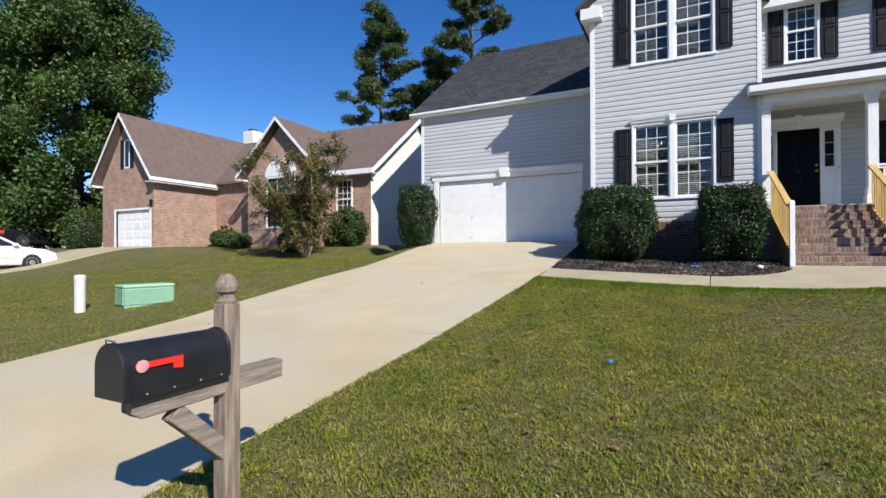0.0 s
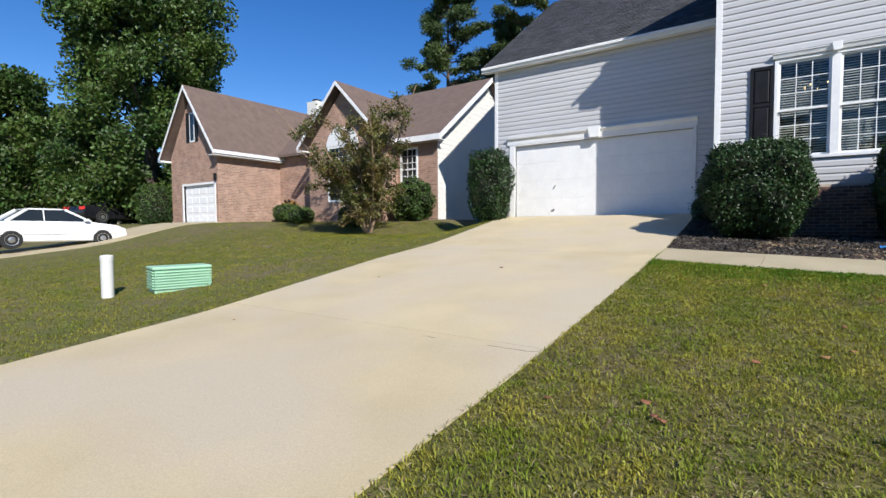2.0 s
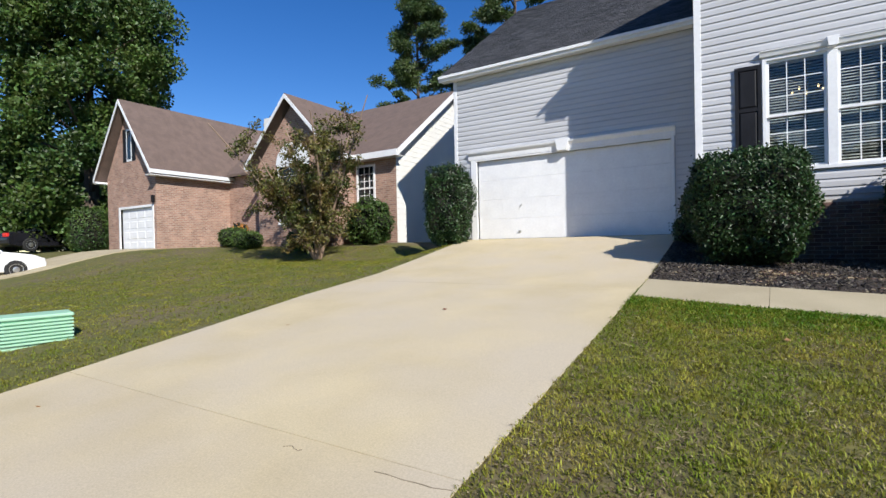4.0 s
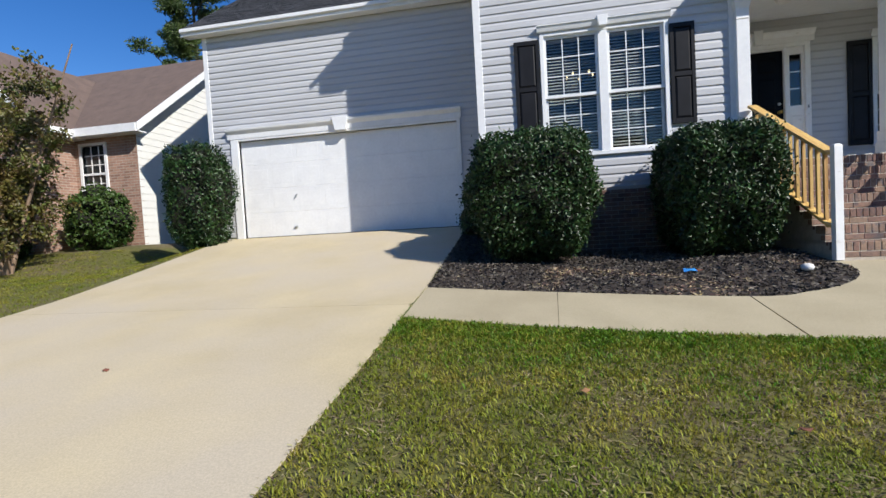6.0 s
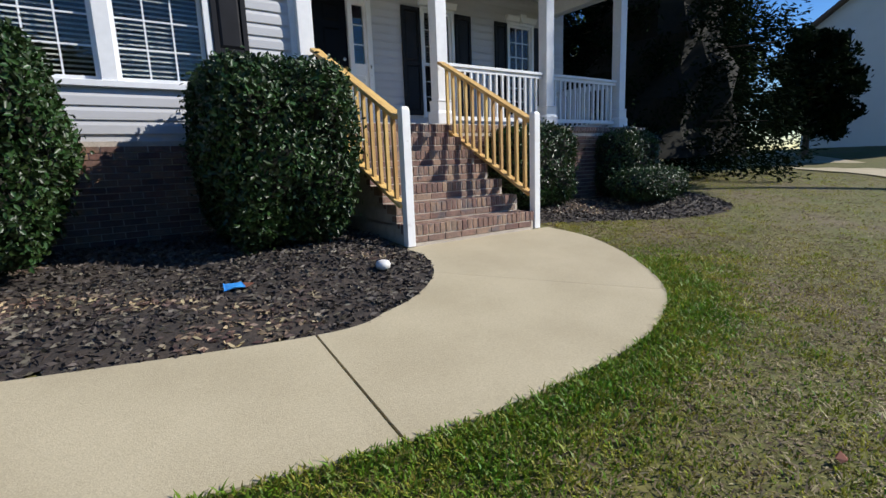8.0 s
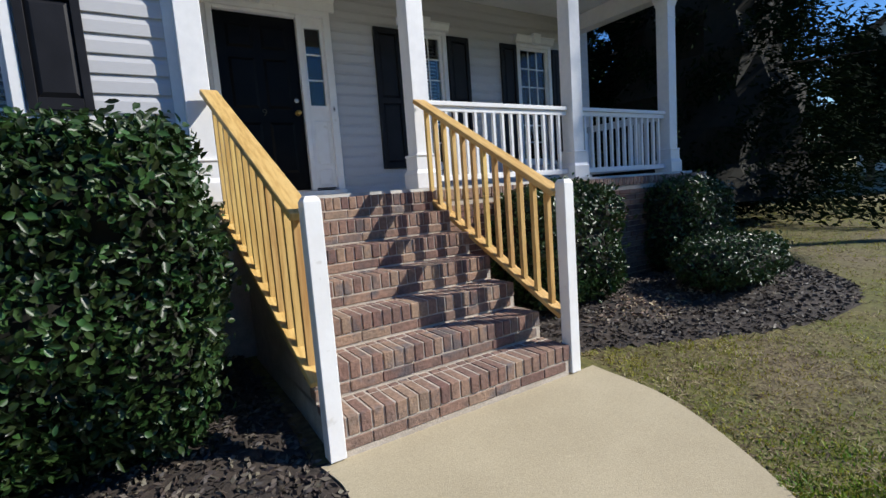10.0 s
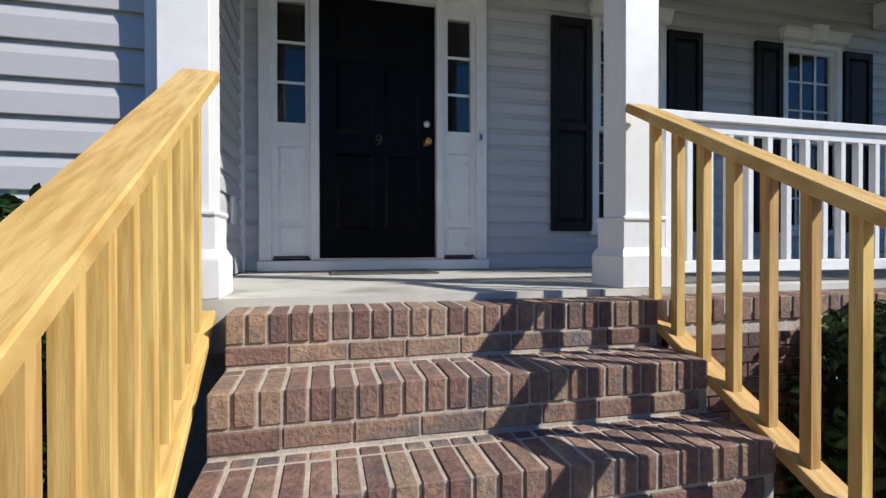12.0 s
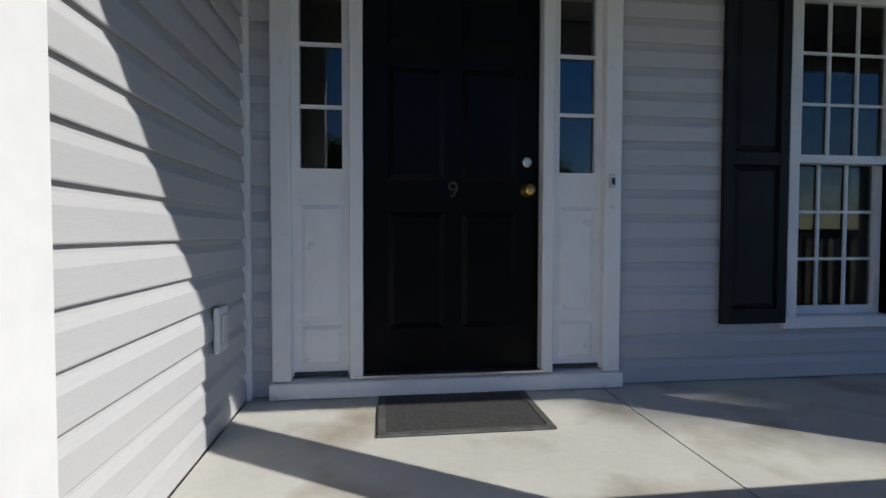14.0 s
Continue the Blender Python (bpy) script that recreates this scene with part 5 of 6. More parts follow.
def pine(x, y, height, width, base, label, seed, tufts=15000):
    """A bare tall trunk, whorls of limbs near the top and tufts of long needles."""
    rr = random.Random(seed)
    t = thing("pine_tree", label, "tree", group="tall pines", at=(x, y, g1(x, y)))
    g = Geo()
    trunk_tube(g, (0, 0, -.3), (0, 0, height), .34, .06, .4, rr, 8)
    ends = []
    n = 34
    for k in range(n):
        f = k / (n - 1)
        z0 = base + (height - base) * f
        a = k * 2.4 + rr.uniform(-.5, .5)
        L = width / 2 * (1 - .75 * f ** 1.5) * rr.uniform(.55, 1.05)
        b = Vector((L * math.cos(a), L * math.sin(a), z0 + L * rr.uniform(.05, .45)))
        trunk_tube(g, (0, 0, z0), b, .09, .02, L * .07, rr, 4, 5)
        for m in range(4):
            q = Vector((0, 0, z0)).lerp(b, .5 + .17 * m)
            ends.append((q + Vector((rr.uniform(-.5, .5), rr.uniform(-.5, .5), rr.uniform(-.1, .5))), rr.uniform(.6, 1.15)))
    part("trunk", g, BARK, t)
    pick = rng.integers(0, len(ends), tufts * 4)
    cc = np.array([list(e[0]) for e in ends])[pick]
    cr = np.array([e[1] for e in ends])[pick][:, None]
    d = rng.normal(size=(len(pick), 3))
    d /= np.linalg.norm(d, axis=1, keepdims=True)
    pts = cc + d * cr * rng.uniform(.2, 1, (len(pick), 1)) * np.array([1, 1, .6])
    part("crown", leaf_mesh("crown", pts, d, .38, .1, .5, .1, pointed=False), NEEDLE, t)


pine(-30.5, 45, 26.5, 11, 12.5, "tall pine rising behind the neighbouring roof", 11)
pine(-19.5, 45, 31, 10.5, 14, "taller pine rising behind the garage roof", 12)
pine(-26, 50, 21.5, 9, 11, "pine between two taller pines behind the roofs", 13)


def cedar(x, y, height, width, label, seed, sprays=16000, lift=.4):
    """A dense dark evergreen, branches from the ground up, drooping sprays in layered boughs."""
    rr = random.Random(seed)
    t = thing("evergreen_tree", label, "tree", group="dark evergreens", at=(x, y, g1(x, y)))
    g = Geo()
    trunk_tube(g, (0, 0, -.2), (0, 0, height * .96), .25, .03, .1, rr, 7)
    cc, dd, rad = [], [], []
    for k in range(150):
        f = (k + .5) / 150
        z0 = lift + (height - lift) * f
        a = k * 2.4
        L = width / 2 * (1 - f) ** .7 * rr.uniform(.75, 1.12)
        b = Vector((L * math.cos(a), L * math.sin(a), z0 - L * .1))
        if k % 3 == 0:
            trunk_tube(g, (0, 0, z0), b, .05, .012, L * .05, rr, 3, 5)
        for m in range(5):
            q = Vector((0, 0, z0)).lerp(b, .35 + .16 * m)
            cc.append(list(q))
            dd.append([math.cos(a), math.sin(a), -.25])
            rad.append(.28 + .3 * (1 - f))
    part("trunk", g, BARK, t)
    # Solid cone whose near-black colour paints in the shade between the boughs.
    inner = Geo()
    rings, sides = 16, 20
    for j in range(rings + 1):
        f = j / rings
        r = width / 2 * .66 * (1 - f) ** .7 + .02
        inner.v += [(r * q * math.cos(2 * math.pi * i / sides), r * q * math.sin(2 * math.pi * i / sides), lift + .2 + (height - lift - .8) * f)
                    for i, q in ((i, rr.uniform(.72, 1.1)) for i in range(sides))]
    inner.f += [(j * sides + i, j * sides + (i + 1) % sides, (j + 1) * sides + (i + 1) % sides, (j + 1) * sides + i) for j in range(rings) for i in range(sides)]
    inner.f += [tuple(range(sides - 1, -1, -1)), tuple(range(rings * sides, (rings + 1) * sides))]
    part("inner_core", inner, CORE, t, "solid core painted near-black as the shade between boughs")
    pick = rng.integers(0, len(cc), sprays)
    d = rng.normal(size=(sprays, 3))
    d /= np.linalg.norm(d, axis=1, keepdims=True)
    pts = np.array(cc)[pick] + d * np.array(rad)[pick][:, None] * rng.uniform(.2, 1.1, (sprays, 1))
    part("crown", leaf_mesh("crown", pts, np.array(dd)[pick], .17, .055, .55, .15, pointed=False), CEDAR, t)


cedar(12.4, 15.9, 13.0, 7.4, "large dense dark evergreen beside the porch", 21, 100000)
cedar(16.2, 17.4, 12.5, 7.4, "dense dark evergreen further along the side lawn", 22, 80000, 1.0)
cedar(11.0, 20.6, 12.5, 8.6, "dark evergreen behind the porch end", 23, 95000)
pine(24.7, 3.2, 21.5, 2.6, 14.5, "tall pine on the side lawn that shades the porch end", 14)
for k, (tx, ty, th, tw) in enumerate(((-14, -30, 11, 10), (-3, -33, 13, 11), (8, -31, 10, 10), (19, -34, 12, 11), (-26, -33, 12, 11), (31, -30, 11, 10))):
    broad_tree(tx, ty, th, tw, 5000, MAPLE, "green street tree across the road, seen in the window glass", .6, .12, 40 + k, .25)

# the crepe myrtle in the neighbouring lawn: many stems from one base
MYX, MYY = -13.35, 14.25
myrtle = thing("crepe_myrtle", "multi-stemmed crepe myrtle with thinning bronze-green leaves", "tree", at=(MYX, MYY, g1(MYX, MYY)))
g = Geo()
rr = random.Random(31)
tips = []
for k in range(11):
    g = Geo()
    a = k * 2.4
    top = Vector((-.55 + 2.75 * math.cos(a) * rr.uniform(.45, 1), -.4 + 2.75 * math.sin(a) * rr.uniform(.45, 1), rr.uniform(3.0, 5.0)))
    pts = trunk_tube(g, (.06 * math.cos(a), .06 * math.sin(a), -.05), top, .05, .014, .2, rr, 5, 6)
    for m in range(15):
        f = rr.uniform(.3, 1)
        q = pts[min(5, int(f * 5))]
        e = q + Vector((rr.uniform(-.9, .9), rr.uniform(-.9, .9), rr.uniform(-.35, .8)))
        trunk_tube(g, q, e, .012, .004, .08, rr, 3, 4)
        tips.append((list(q), list(e)))
    part("stem", g, MYBARK, myrtle)
n = 21000
pick = rng.integers(0, len(tips), n)
A, B = np.array([t[0] for t in tips])[pick], np.array([t[1] for t in tips])[pick]
pts = A + (B - A) * rng.uniform(.3, 1.1, (n, 1)) + rng.normal(0, .09, (n, 3))
part("leaves", leaf_mesh("leaves", pts, np.tile([0, 0, .3], (n, 1)), .1, .05, 1.0), MYRTLE, myrtle)

# ---- the brick house next door ----
NZ = 1.36
nh = thing("neighbour_house", "brick house with brown shingled gables and cream side wall", "house")
wx0, wx1, wy = -26.3, -22.2, 13.85
gd = (-25.15, -22.5, NZ - .1, 3.15)
nw = part("wing_front", wall_mesh(wx0, wx1, NZ - .4, 4.6, [gd], lambda u, d, z: (u, wy + d, z)), NBRICK, nh, "brick garage front")
apx = (wx0 + wx1) / 2
part("gable_brick", Geo().prism([(wx0, wy, 4.602), (wx1, wy, 4.602), (apx, wy, 7.6)], (0, .15, 0)), NBRICK, nh)
part("wing_side", boxed(wx1 - .15, wx1, wy + .152, 21, NZ - .4, 4.6), NBRICK, nh)
part("wing_west", boxed(wx0, wx0 + .15, wy + .152, 25, NZ - .4, 4.6), NBRICK, nh)
ngd = part("garage_door", boxed(gd[0], gd[1], wy + .08, wy + .12, NZ - .1, gd[3]), TRIM, nh, "white single garage door")
for r in range(4):
    for k in range(4):
        raised(ngd, "panel", gd[0] + .08 + k * .65, gd[0] + .6 + k * .65, NZ + .04 + r * .44, NZ + .36 + r * .44, wy + .079, TRIM, .03, .012)
part("garage_casing", Geo().box(gd[0] - .12, gd[0], wy - .03, wy + .08, NZ - .1, gd[3] + .1).box(gd[1], gd[1] + .12, wy - .03, wy + .08, NZ - .1, gd[3] + .1).box(gd[0], gd[1], wy - .029, wy + .08, gd[3], gd[3] + .1), TRIM, nh)
vent = part("gable_window", boxed(apx - .22, apx + .22, wy - .02, wy - .002, 5.2, 6.6), TRIM, nh, "white narrow gable window")
part("pane", boxed(apx - .15, apx + .15, wy - .026, wy - .021, 5.28, 6.5), CARGLASS, vent)
for s in (-1, 1):
    part("gable_shutter", boxed(apx + s * .38 - .13, apx + s * .38 + .13, wy - .03, wy - .002, 5.2, 6.6), SHUTTER, nh)


def gable_roof_y(cx, half, y0, y1, ze, zr, name):
    """A roof whose ridge runs along y, with white rakes on its street end."""
    for s in (-1, 1):
        e = cx + s * half
        part(name + ("_east" if s > 0 else "_west"), Geo().prism([(e, y0, ze), (cx, y0, zr), (cx, y0, zr + .12), (e, y0, ze + .12)], (0, y1 - y0, 0)), SHINGLE2, nh)
        part("rake_board", Geo().prism([(e, y0 - .03, ze - .08), (cx, y0 - .03, zr - .06), (cx, y0 - .03, zr + .1), (e, y0 - .03, ze + .1)], (0, .028, 0)), TRIM, nh)
        part("eave_board", boxed(min(e, e + s * .03), max(e, e + s * .03), y0, y1, ze - .05, ze + .1), TRIM, nh)
        part("eave_soffit", boxed(min(e, e - s * .4), max(e, e - s * .4), y0 + .001, y1, ze - .13, ze - .1), TRIM, nh)


gable_roof_y(apx, 2.42, wy - .4, 21.0, 4.5, 7.68, "wing_roof")
gcx = -16.55
gable_roof_y(gcx, 2.5, 15.75, 21.0, 4.6, 7.1, "gable_roof")
mf = 17.2
part("main_front", wall_mesh(wx1, -12.4, NZ - .4, 4.65, [(-14.2, -13.45, 2.7, 4.3)], lambda u, d, z: (u, mf + d, z)), NBRICK, nh)
part("gable_front", wall_mesh(gcx - 2.1, gcx + 2.1, NZ - .4, 4.7, [(gcx - .8, gcx + .8, 2.3, 4.5)], lambda u, d, z: (u, 16.1 + d, z)), NBRICK, nh)
part("gable_top", Geo().prism([(gcx - 2.1, 16.1, 4.702), (gcx + 2.1, 16.1, 4.702), (gcx, 16.1, 6.9)], (0, .15, 0)), NBRICK, nh)
for x in (gcx - 2.1, gcx + 1.95):
    part("gable_side", boxed(x, x + .15, 16.252, mf - .002, NZ - .4, 4.65), NBRICK, nh)


def far_window(x0, x1, z0, z1, y, arch_top=False):
    w = part("window", Geo().box(x0 - .08, x0, y - .04, y + .1, z0 - .08, z1 + .08).box(x1, x1 + .08, y - .04, y + .1, z0 - .08, z1 + .08).box(x0, x1, y - .039, y + .1, z1, z1 + .08)
             .box(x0, x1, y - .039, y + .1, z0 - .08, z0).box(x0, x1, y + .0, y + .05, (z0 + z1) / 2 - .03, (z0 + z1) / 2 + .03), TRIM, nh, "white framed window")
    part("pane", boxed(x0, x1, y + .055, y + .06, z0, z1), CARGLASS, w)
    for k in (1, 2):
        u = x0 + (x1 - x0) * k / 3
        part("muntin", boxed(u - .012, u + .012, y + .04, y + .054, z0, z1), TRIM, w)
    for k in (1, 2, 4, 5):
        v = z0 + (z1 - z0) * k / 6
        part("muntin", boxed(x0, x1, y + .041, y + .053, v - .012, v + .012), TRIM, w)
    return w


far_window(-14.2, -13.45, 2.7, 4.3, mf)
far_window(gcx - .8, gcx + .8, 2.3, 4.5, 16.1)
part("arched_head", Geo().prism([(gcx + .95 * math.cos(math.pi * k / 12), 16.06, 4.6 + .8 * math.sin(math.pi * k / 12)) for k in range(13)], (0, .03, 0)), TRIM, nh, "white arched panel over the window")
part("side_wall", boxed(-12.55, -12.4, mf + .152, 25, NZ - .5, 4.65), NWHITE, nh, "cream lap-sided end wall")
part("side_gable", Geo().prism([(-12.55, mf - .0, 4.652), (-12.55, 25, 4.652), (-12.55, 21.05, 7.65)], (.15, 0, 0)), NWHITE, nh)
z = NZ - .3
while z < 7.5:
    lo = max(mf, mf + (z - 4.65) * 1.28) if z > 4.65 else mf
    hi = 25 if z < 4.65 else 25 - (z - 4.65) * 1.3
    if hi - lo > .3:
        part("siding_board", Geo().prism([(-12.398, lo, z), (-12.39, lo, z), (-12.394, lo, z + .19), (-12.398, lo, z + .19)], (0, hi - lo, 0)), NWHITE, nh)
    z += .2
part("main_roof_front", slab_x(-26.6, -12.05, (16.85, 4.72), (21.0, 7.83), .12), SHINGLE2, nh)
part("main_roof_rear", slab_x(-26.6, -12.05, (25.4, 4.72), (21.0, 7.83), .12), SHINGLE2, nh)
part("main_fascia", boxed(-14.1, -12.05, 16.8, 16.84, 4.5, 4.72), TRIM, nh)
part("main_soffit", boxed(-14.1, -12.05, 16.84, mf - .005, 4.5, 4.53), TRIM, nh)
part("end_rake", Geo().prism([(-12.05, 16.85, 4.5), (-12.05, 21, 7.6), (-12.05, 21, 7.84), (-12.05, 16.85, 4.73)], (.03, 0, 0)), TRIM, nh, "white rake board")
part("end_soffit", Geo().prism([(-12.38, 16.85, 4.5), (-12.38, 21, 7.6), (-12.38, 21, 7.65), (-12.38, 16.85, 4.55)], (.33, 0, 0)), TRIM, nh)
part("downspout", Geo().tube([(-21.95, 18.6, 2.05), (-22.05, 17.2, 1.6), (-22.1, 16.6, 1.45)], [.05, .05, .05], 8), SHUTTER, nh, "black drain pipe against the brick")
part("wall_lamp", Geo().box(-22.32, -22.24, wy - .16, wy - .02, 3.3, 3.6), SHUTTER, nh, "black carriage lamp by the garage", bevel=.02)
ch = part("chimney", boxed(-25.4, -24.55, 21.7, 22.5, 4, 8.85), NWHITE, nh, "pale sided chimney")
part("flue_cap", boxed(-25.15, -24.8, 21.9, 22.3, 8.85, 9.02), SHUTTER, ch)

nd = tagged(part("neighbour_driveway", drape(np.linspace(-25.6, -22.1, 8), np.linspace(-6, wy - .05, 30), lambda u, v: (u, v), .04, .12), WALKCON), "pale concrete driveway of the brick house", "driveway", kind="structure")
for x, y, r, h in ((-20.6, 16.3, .55, .75), (-19.6, 15.6, .6, .8), (-18.2, 15.2, .55, .7), (-15.0, 15.3, .65, .8)):
    zz = g1(x, y)
    hedge("round_shrub", x - r, x + r, y - r, y + r, zz, zz + h, 2200, "clipped round green shrub in front of the brick wall", "shrub", mat=MAPLE, size=.09, power=.9, group="round foundation shrubs")
hedge("leafy_shrub", -13.9, -12.2, 15.9, 17.0, g1(-13, 16.4), 3.0, 4500, "loose leafy green shrub at the brick corner", "shrub", mat=MAPLE, size=.1, power=.9, lump=.14)
hedge("hedge_shrub", -27.6, -26.4, 12.6, 14.0, NZ - .1, 3.3, 4000, "tall dark shrub beside the brick garage", "shrub", mat=MAPLE, size=.1)
hedge("flowering_plant", -21.6, -20.8, 16.6, 17.4, g1(-21, 17), 2.45, 500, "orange and yellow garden plant against the brick", "plant", mat=ORANGE, size=.16, power=1.0, lump=.3)


# ---- cars ----
def car(x, y, turn, paint, label):
    """A four-door saloon, nose along +x before the turn."""
    c = thing("parked_car", label, "car", at=(x, y, g1(x, y) + .045))
    c.rotation_euler = (0, 0, radians(turn))
    prof = [(-2.25, .35), (-2.28, .6), (-2.2, .9), (-1.55, .97), (-1.35, .98), (1.0, .95), (1.9, .82), (2.2, .68), (2.28, .5), (2.25, .3), (1.8, .22), (-1.9, .22)]
    b = part("body", Geo().prism([(px, -.86, pz) for px, pz in prof], (0, 1.72, 0)), paint, c, bevel=.05)
    top = Geo()
    lo, hi = [(-1.5, .95), (1.05, .93)], [(-.85, 1.4), (.25, 1.4)]
    top.v = [(lo[0][0], -.78, .95), (lo[1][0], -.78, .93), (lo[1][0], .78, .93), (lo[0][0], .78, .95), (hi[0][0], -.6, 1.4), (hi[1][0], -.6, 1.4), (hi[1][0], .6, 1.4), (hi[0][0], .6, 1.4)]
    top.f = [(3, 2, 1, 0), (4, 5, 6, 7), (0, 1, 5, 4), (1, 2, 6, 5), (2, 3, 7, 6), (3, 0, 4, 7)]
    part("cabin", top, CARGLASS, c, "dark tinted car windows", bevel=.03)
    part("roof", Geo().prism([(-.92, -.62, 1.385), (.3, -.62, 1.385), (.15, -.55, 1.44), (-.78, -.55, 1.44)], (0, 1.2, 0)), paint, c, bevel=.02)
    for s in (-1, 1):
        for a, z_, d, w in (((-1.5, .97), 0, (-.86, 1.4), .1), ((1.04, .95), 0, (.26, 1.4), .07), ((-.42, .96), 0, (-.4, 1.4), .07)):
            part("pillar", Geo().beam((a[0], s * .785, a[1]), (d[0], s * .605, d[1]), .03, w), paint, c)
        part("mirror", boxed(.75, .92, min(s * .86, s * 1.0), max(s * .86, s * 1.0), .95, 1.07), paint, c, bevel=.03)
        part("headlight", boxed(2.05, 2.24, min(s * .5, s * .82), max(s * .5, s * .82), .56, .7), CLEARLAMP, c, bevel=.03)
        part("tail_light", boxed(-2.3, -2.14, min(s * .5, s * .84), max(s * .5, s * .84), .68, .86), REDFLAG, c, "red tail light", bevel=.02)
        part("sill_strip", boxed(-1.9, 1.9, min(s * .855, s * .885), max(s * .855, s * .885), .5, .56), paint, c)
        for wx in (-1.38, 1.38):
            tyre = part("wheel", moved(lathe([(.2, -.1), (.3, -.1), (.32, -.07), (.32, .07), (.3, .1), (.2, .1)], 24), pose(wx, s * .8, .32, 90)), RUBBER, c, "black tyre")
            part("rim", moved(lathe([(.2, -.09), (.21, .0), (.2, .105), (.15, .09), (.05, .11), (.01, .11)], 18), pose(wx, s * .8, .32, -90 * s)), STEEL, tyre)


car(-24.0, 8.2, 90, CARWHITE, "white four-door saloon parked on the neighbouring driveway")
car(-31.5, 13.5, 100, CARBLACK, "black car parked under the trees")

# ---- far street corner ----
stop = thing("stop_sign", "red stop sign on a grey post at the street corner", "road sign", at=(-50, 19.5, g1(-50, 19.5)))
part("pole", Geo().tube([(0, 0, -.2), (0, 0, 2.6)], [.04, .04], 8), CHROME, stop)
part("plate", Geo().prism([(.05 - .0, .4 * math.cos(math.pi * (2 * k + 1) / 8), 2.5 + .4 * math.sin(math.pi * (2 * k + 1) / 8)) for k in range(8)], (.02, 0, 0)), STOPRED, stop, "red octagon plate")
fence = thing("garden_fence", "white picket fence far beyond the lawn", "fence", at=(-48, 18, g1(-48, 18)))
for k in range(5):
    part("post", boxed(-.06, .06, k * 1.8 - .06, k * 1.8 + .06, 0, 1.2), TRIM, fence)
for k in range(44):
    part("picket", boxed(.02, .05, k * .165, k * .165 + .1, .1, 1.0), TRIM, fence)
street = tagged(part("road", drape(np.linspace(0, 1, 4), np.linspace(-60, 60, 60), lambda u, v: (-52 - 7 * u, v), .04, .1), ASPHALT), "pale asphalt street beyond the neighbouring lawn", "road", kind="structure")
lane = tagged(part("road", drape(np.linspace(0, 1, 5), np.linspace(9, 70, 60), lambda u, v: (18.2 + .7 * v - 10 + 3.6 * u * .6, 3.4 + .7 * v - 2.6 * u * .6), .04, .1), WALKCON), "pale concrete lane across the side lawn", "road", kind="structure")


def far_house(x, y, w, d, h, turn, mat, label):
    f = thing("distant_house", label, "house", at=(x, y, g1(x, y)))
    f.rotation_euler = (0, 0, radians(turn))
    part("wall", boxed(-w / 2, w / 2, -d / 2, d / 2, -.5, h), mat, f)
    part("gable", Geo().prism([(-w / 2, -d / 2, h), (w / 2, -d / 2, h), (0, -d / 2, h + w * .36)], (0, d, 0)), mat, f)
    for s in (-1, 1):
        part("roof", Geo().prism([(s * (w / 2 + .4), -d / 2 - .4, h - .25), (0, -d / 2 - .4, h + w * .36), (0, -d / 2 - .4, h + w * .36 + .15), (s * (w / 2 + .4), -d / 2 - .4, h - .1)], (0, d + .8, 0)), SHINGLE2, f)
    for k in range(3):
        for zz in (1.0, 3.9):
            if zz + 1.4 > h:
                continue
            u = -w / 2 + w * (k + .5) / 3
            wn = part("window", boxed(u - .55, u + .55, -d / 2 - .05, -d / 2 - .002, zz, zz + 1.5), TRIM, f)
            part("pane", boxed(u - .45, u + .45, -d / 2 - .06, -d / 2 - .051, zz + .1, zz + 1.4), CARGLASS, wn)


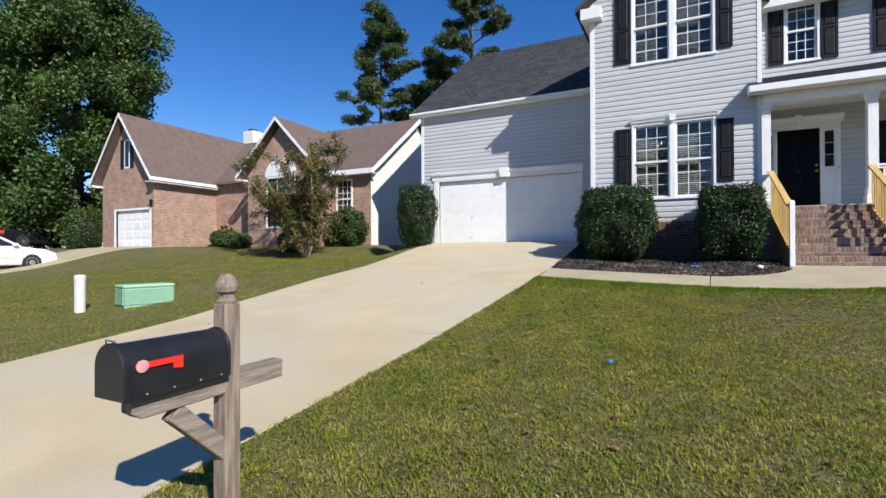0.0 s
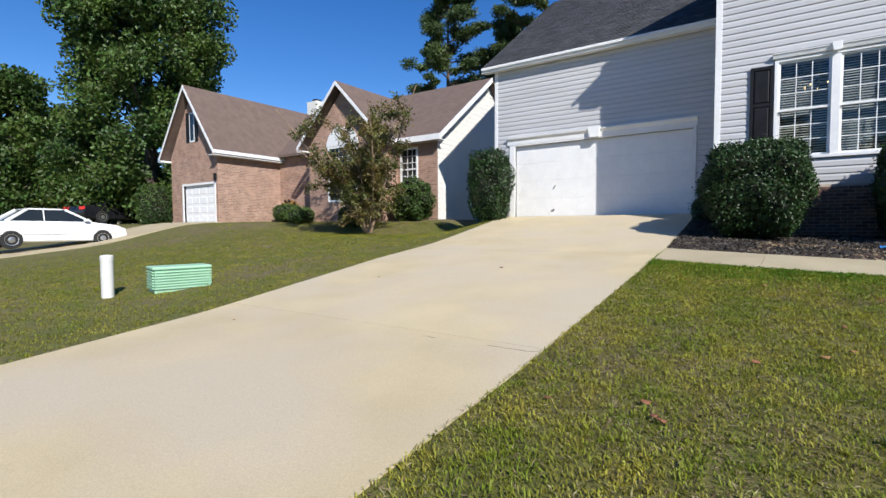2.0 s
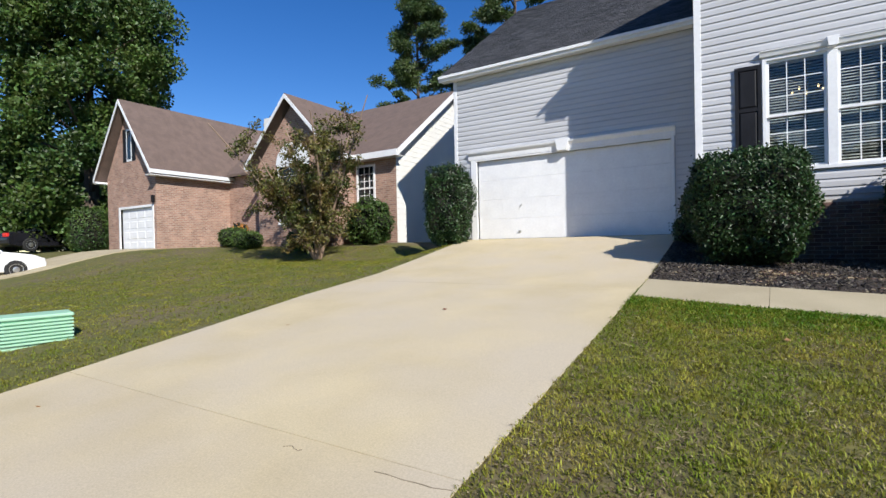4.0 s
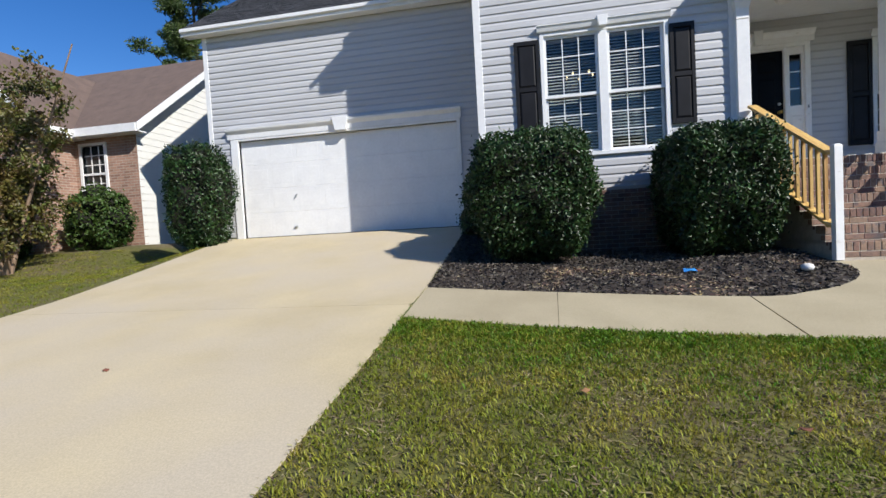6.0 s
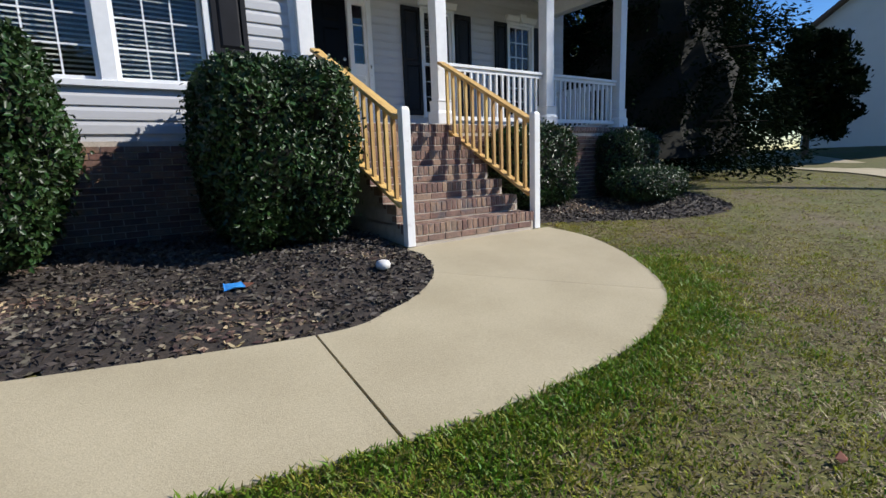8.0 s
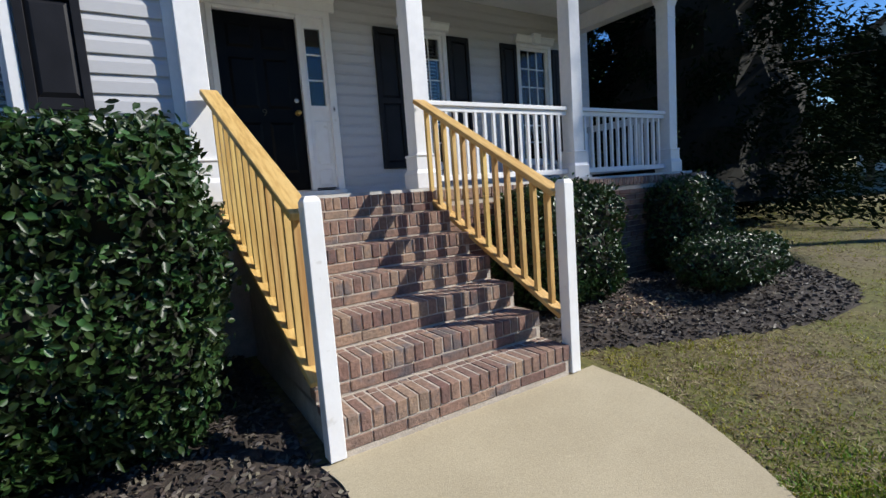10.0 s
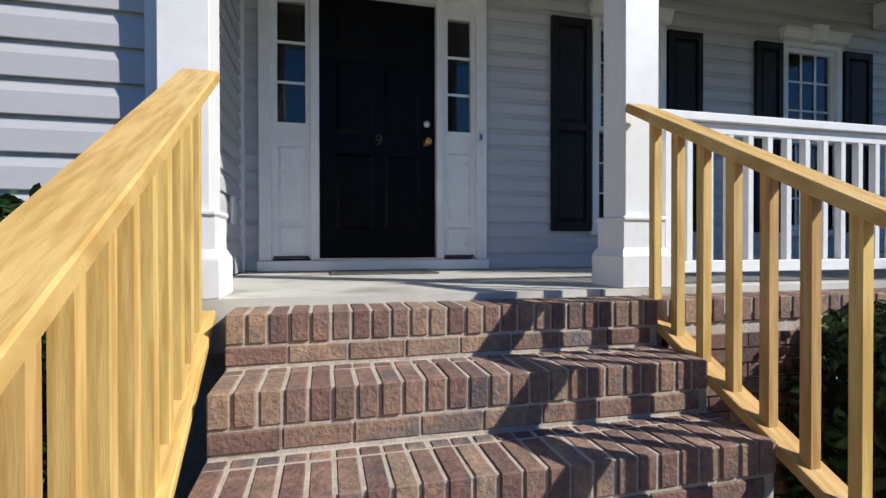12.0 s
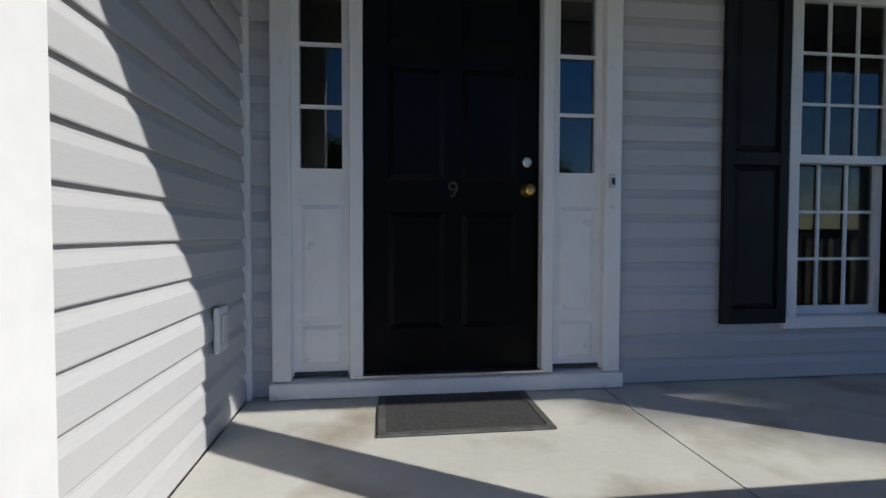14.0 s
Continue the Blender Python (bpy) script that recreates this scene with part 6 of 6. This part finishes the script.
far_house(33.5, 14.0, 7.4, 10, 5.6, -90, NWHITE, "pale two-storey house across the side lane")
far_house(-68, 16, 10, 12, 3.2, 80, NWHITE, "distant pale house beyond the street trees")
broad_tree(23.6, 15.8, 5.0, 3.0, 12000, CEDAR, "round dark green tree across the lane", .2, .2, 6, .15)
broad_tree(31, 26.0, 10, 8, 12000, MAPLE, "tall tree before the distant house", .4, .15, 7, .2)
broad_tree(30, 40, 13, 12, 9000, MAPLE, "distant green tree behind the lane", .5, .1, 8, .3)

# ---- litter ----
ball = thing("white_ball", "scuffed white plastic cap lying in the mulch", "litter", at=(1.09, 11.04, float(bed_height(1.09, 11.04)) + .008))
part("shell", lathe([(.03, 0), (.055, .01), (.062, .04), (.05, .065), (.02, .075)], 18), WHITEBALL, ball, smooth=True)
wrap = thing("blue_wrapper", "crumpled bright blue wrapper on the mulch", "litter", at=(-.03, 11.13, float(bed_height(-.03, 11.13)) + .02))
part("foil", Geo().prism([(-.07, -.04, 0), (0, -.05, .02), (.07, -.03, .005), (.06, .04, .03), (-.01, .05, .01), (-.06, .04, .035)], (0, 0, .006)), BLUE, wrap)
part("brown_flap", Geo().prism([(.07, -.03, .0), (.13, -.02, .02), (.13, .04, .01), (.07, .04, .02)], (0, 0, .005)), DRYLEAF, wrap)
bit = thing("blue_bottle_cap", "small bright blue plastic cap in the grass", "litter", at=(-.88, 4.77, g1(-.88, 4.77)))
part("cap", lathe([(.022, .03), (.024, .05), (.018, .056)], 12), BLUE, bit)
rr = random.Random(9)
leaf_me = Geo().prism([(-.03, 0, .004), (-.01, -.02, .012), (.02, -.018, .002), (.035, .004, .014), (.01, .02, .003), (-.015, .018, .012)], (0, 0, .002)).mesh("dry_leaf")
for k in range(34):
    x, y = rr.uniform(-7, 4), rr.uniform(1.8, 9)
    f = tagged(part("fallen_leaf", leaf_me, DRYLEAF), "small curled brown fallen leaf", "leaf", group="fallen leaves")
    on_slab = -7.2 < x < -3
    if on_slab and k % 4:
        x += 4.6
        on_slab = x < -3
    f.location = (x, y, g1(x, y) + (.0135 if on_slab else .028))
    f.rotation_euler = (rr.uniform(-.2, .2), rr.uniform(-.2, .2), rr.uniform(0, 6))
    if on_slab and k % 3:
        f.scale = (.6, .6, .6)
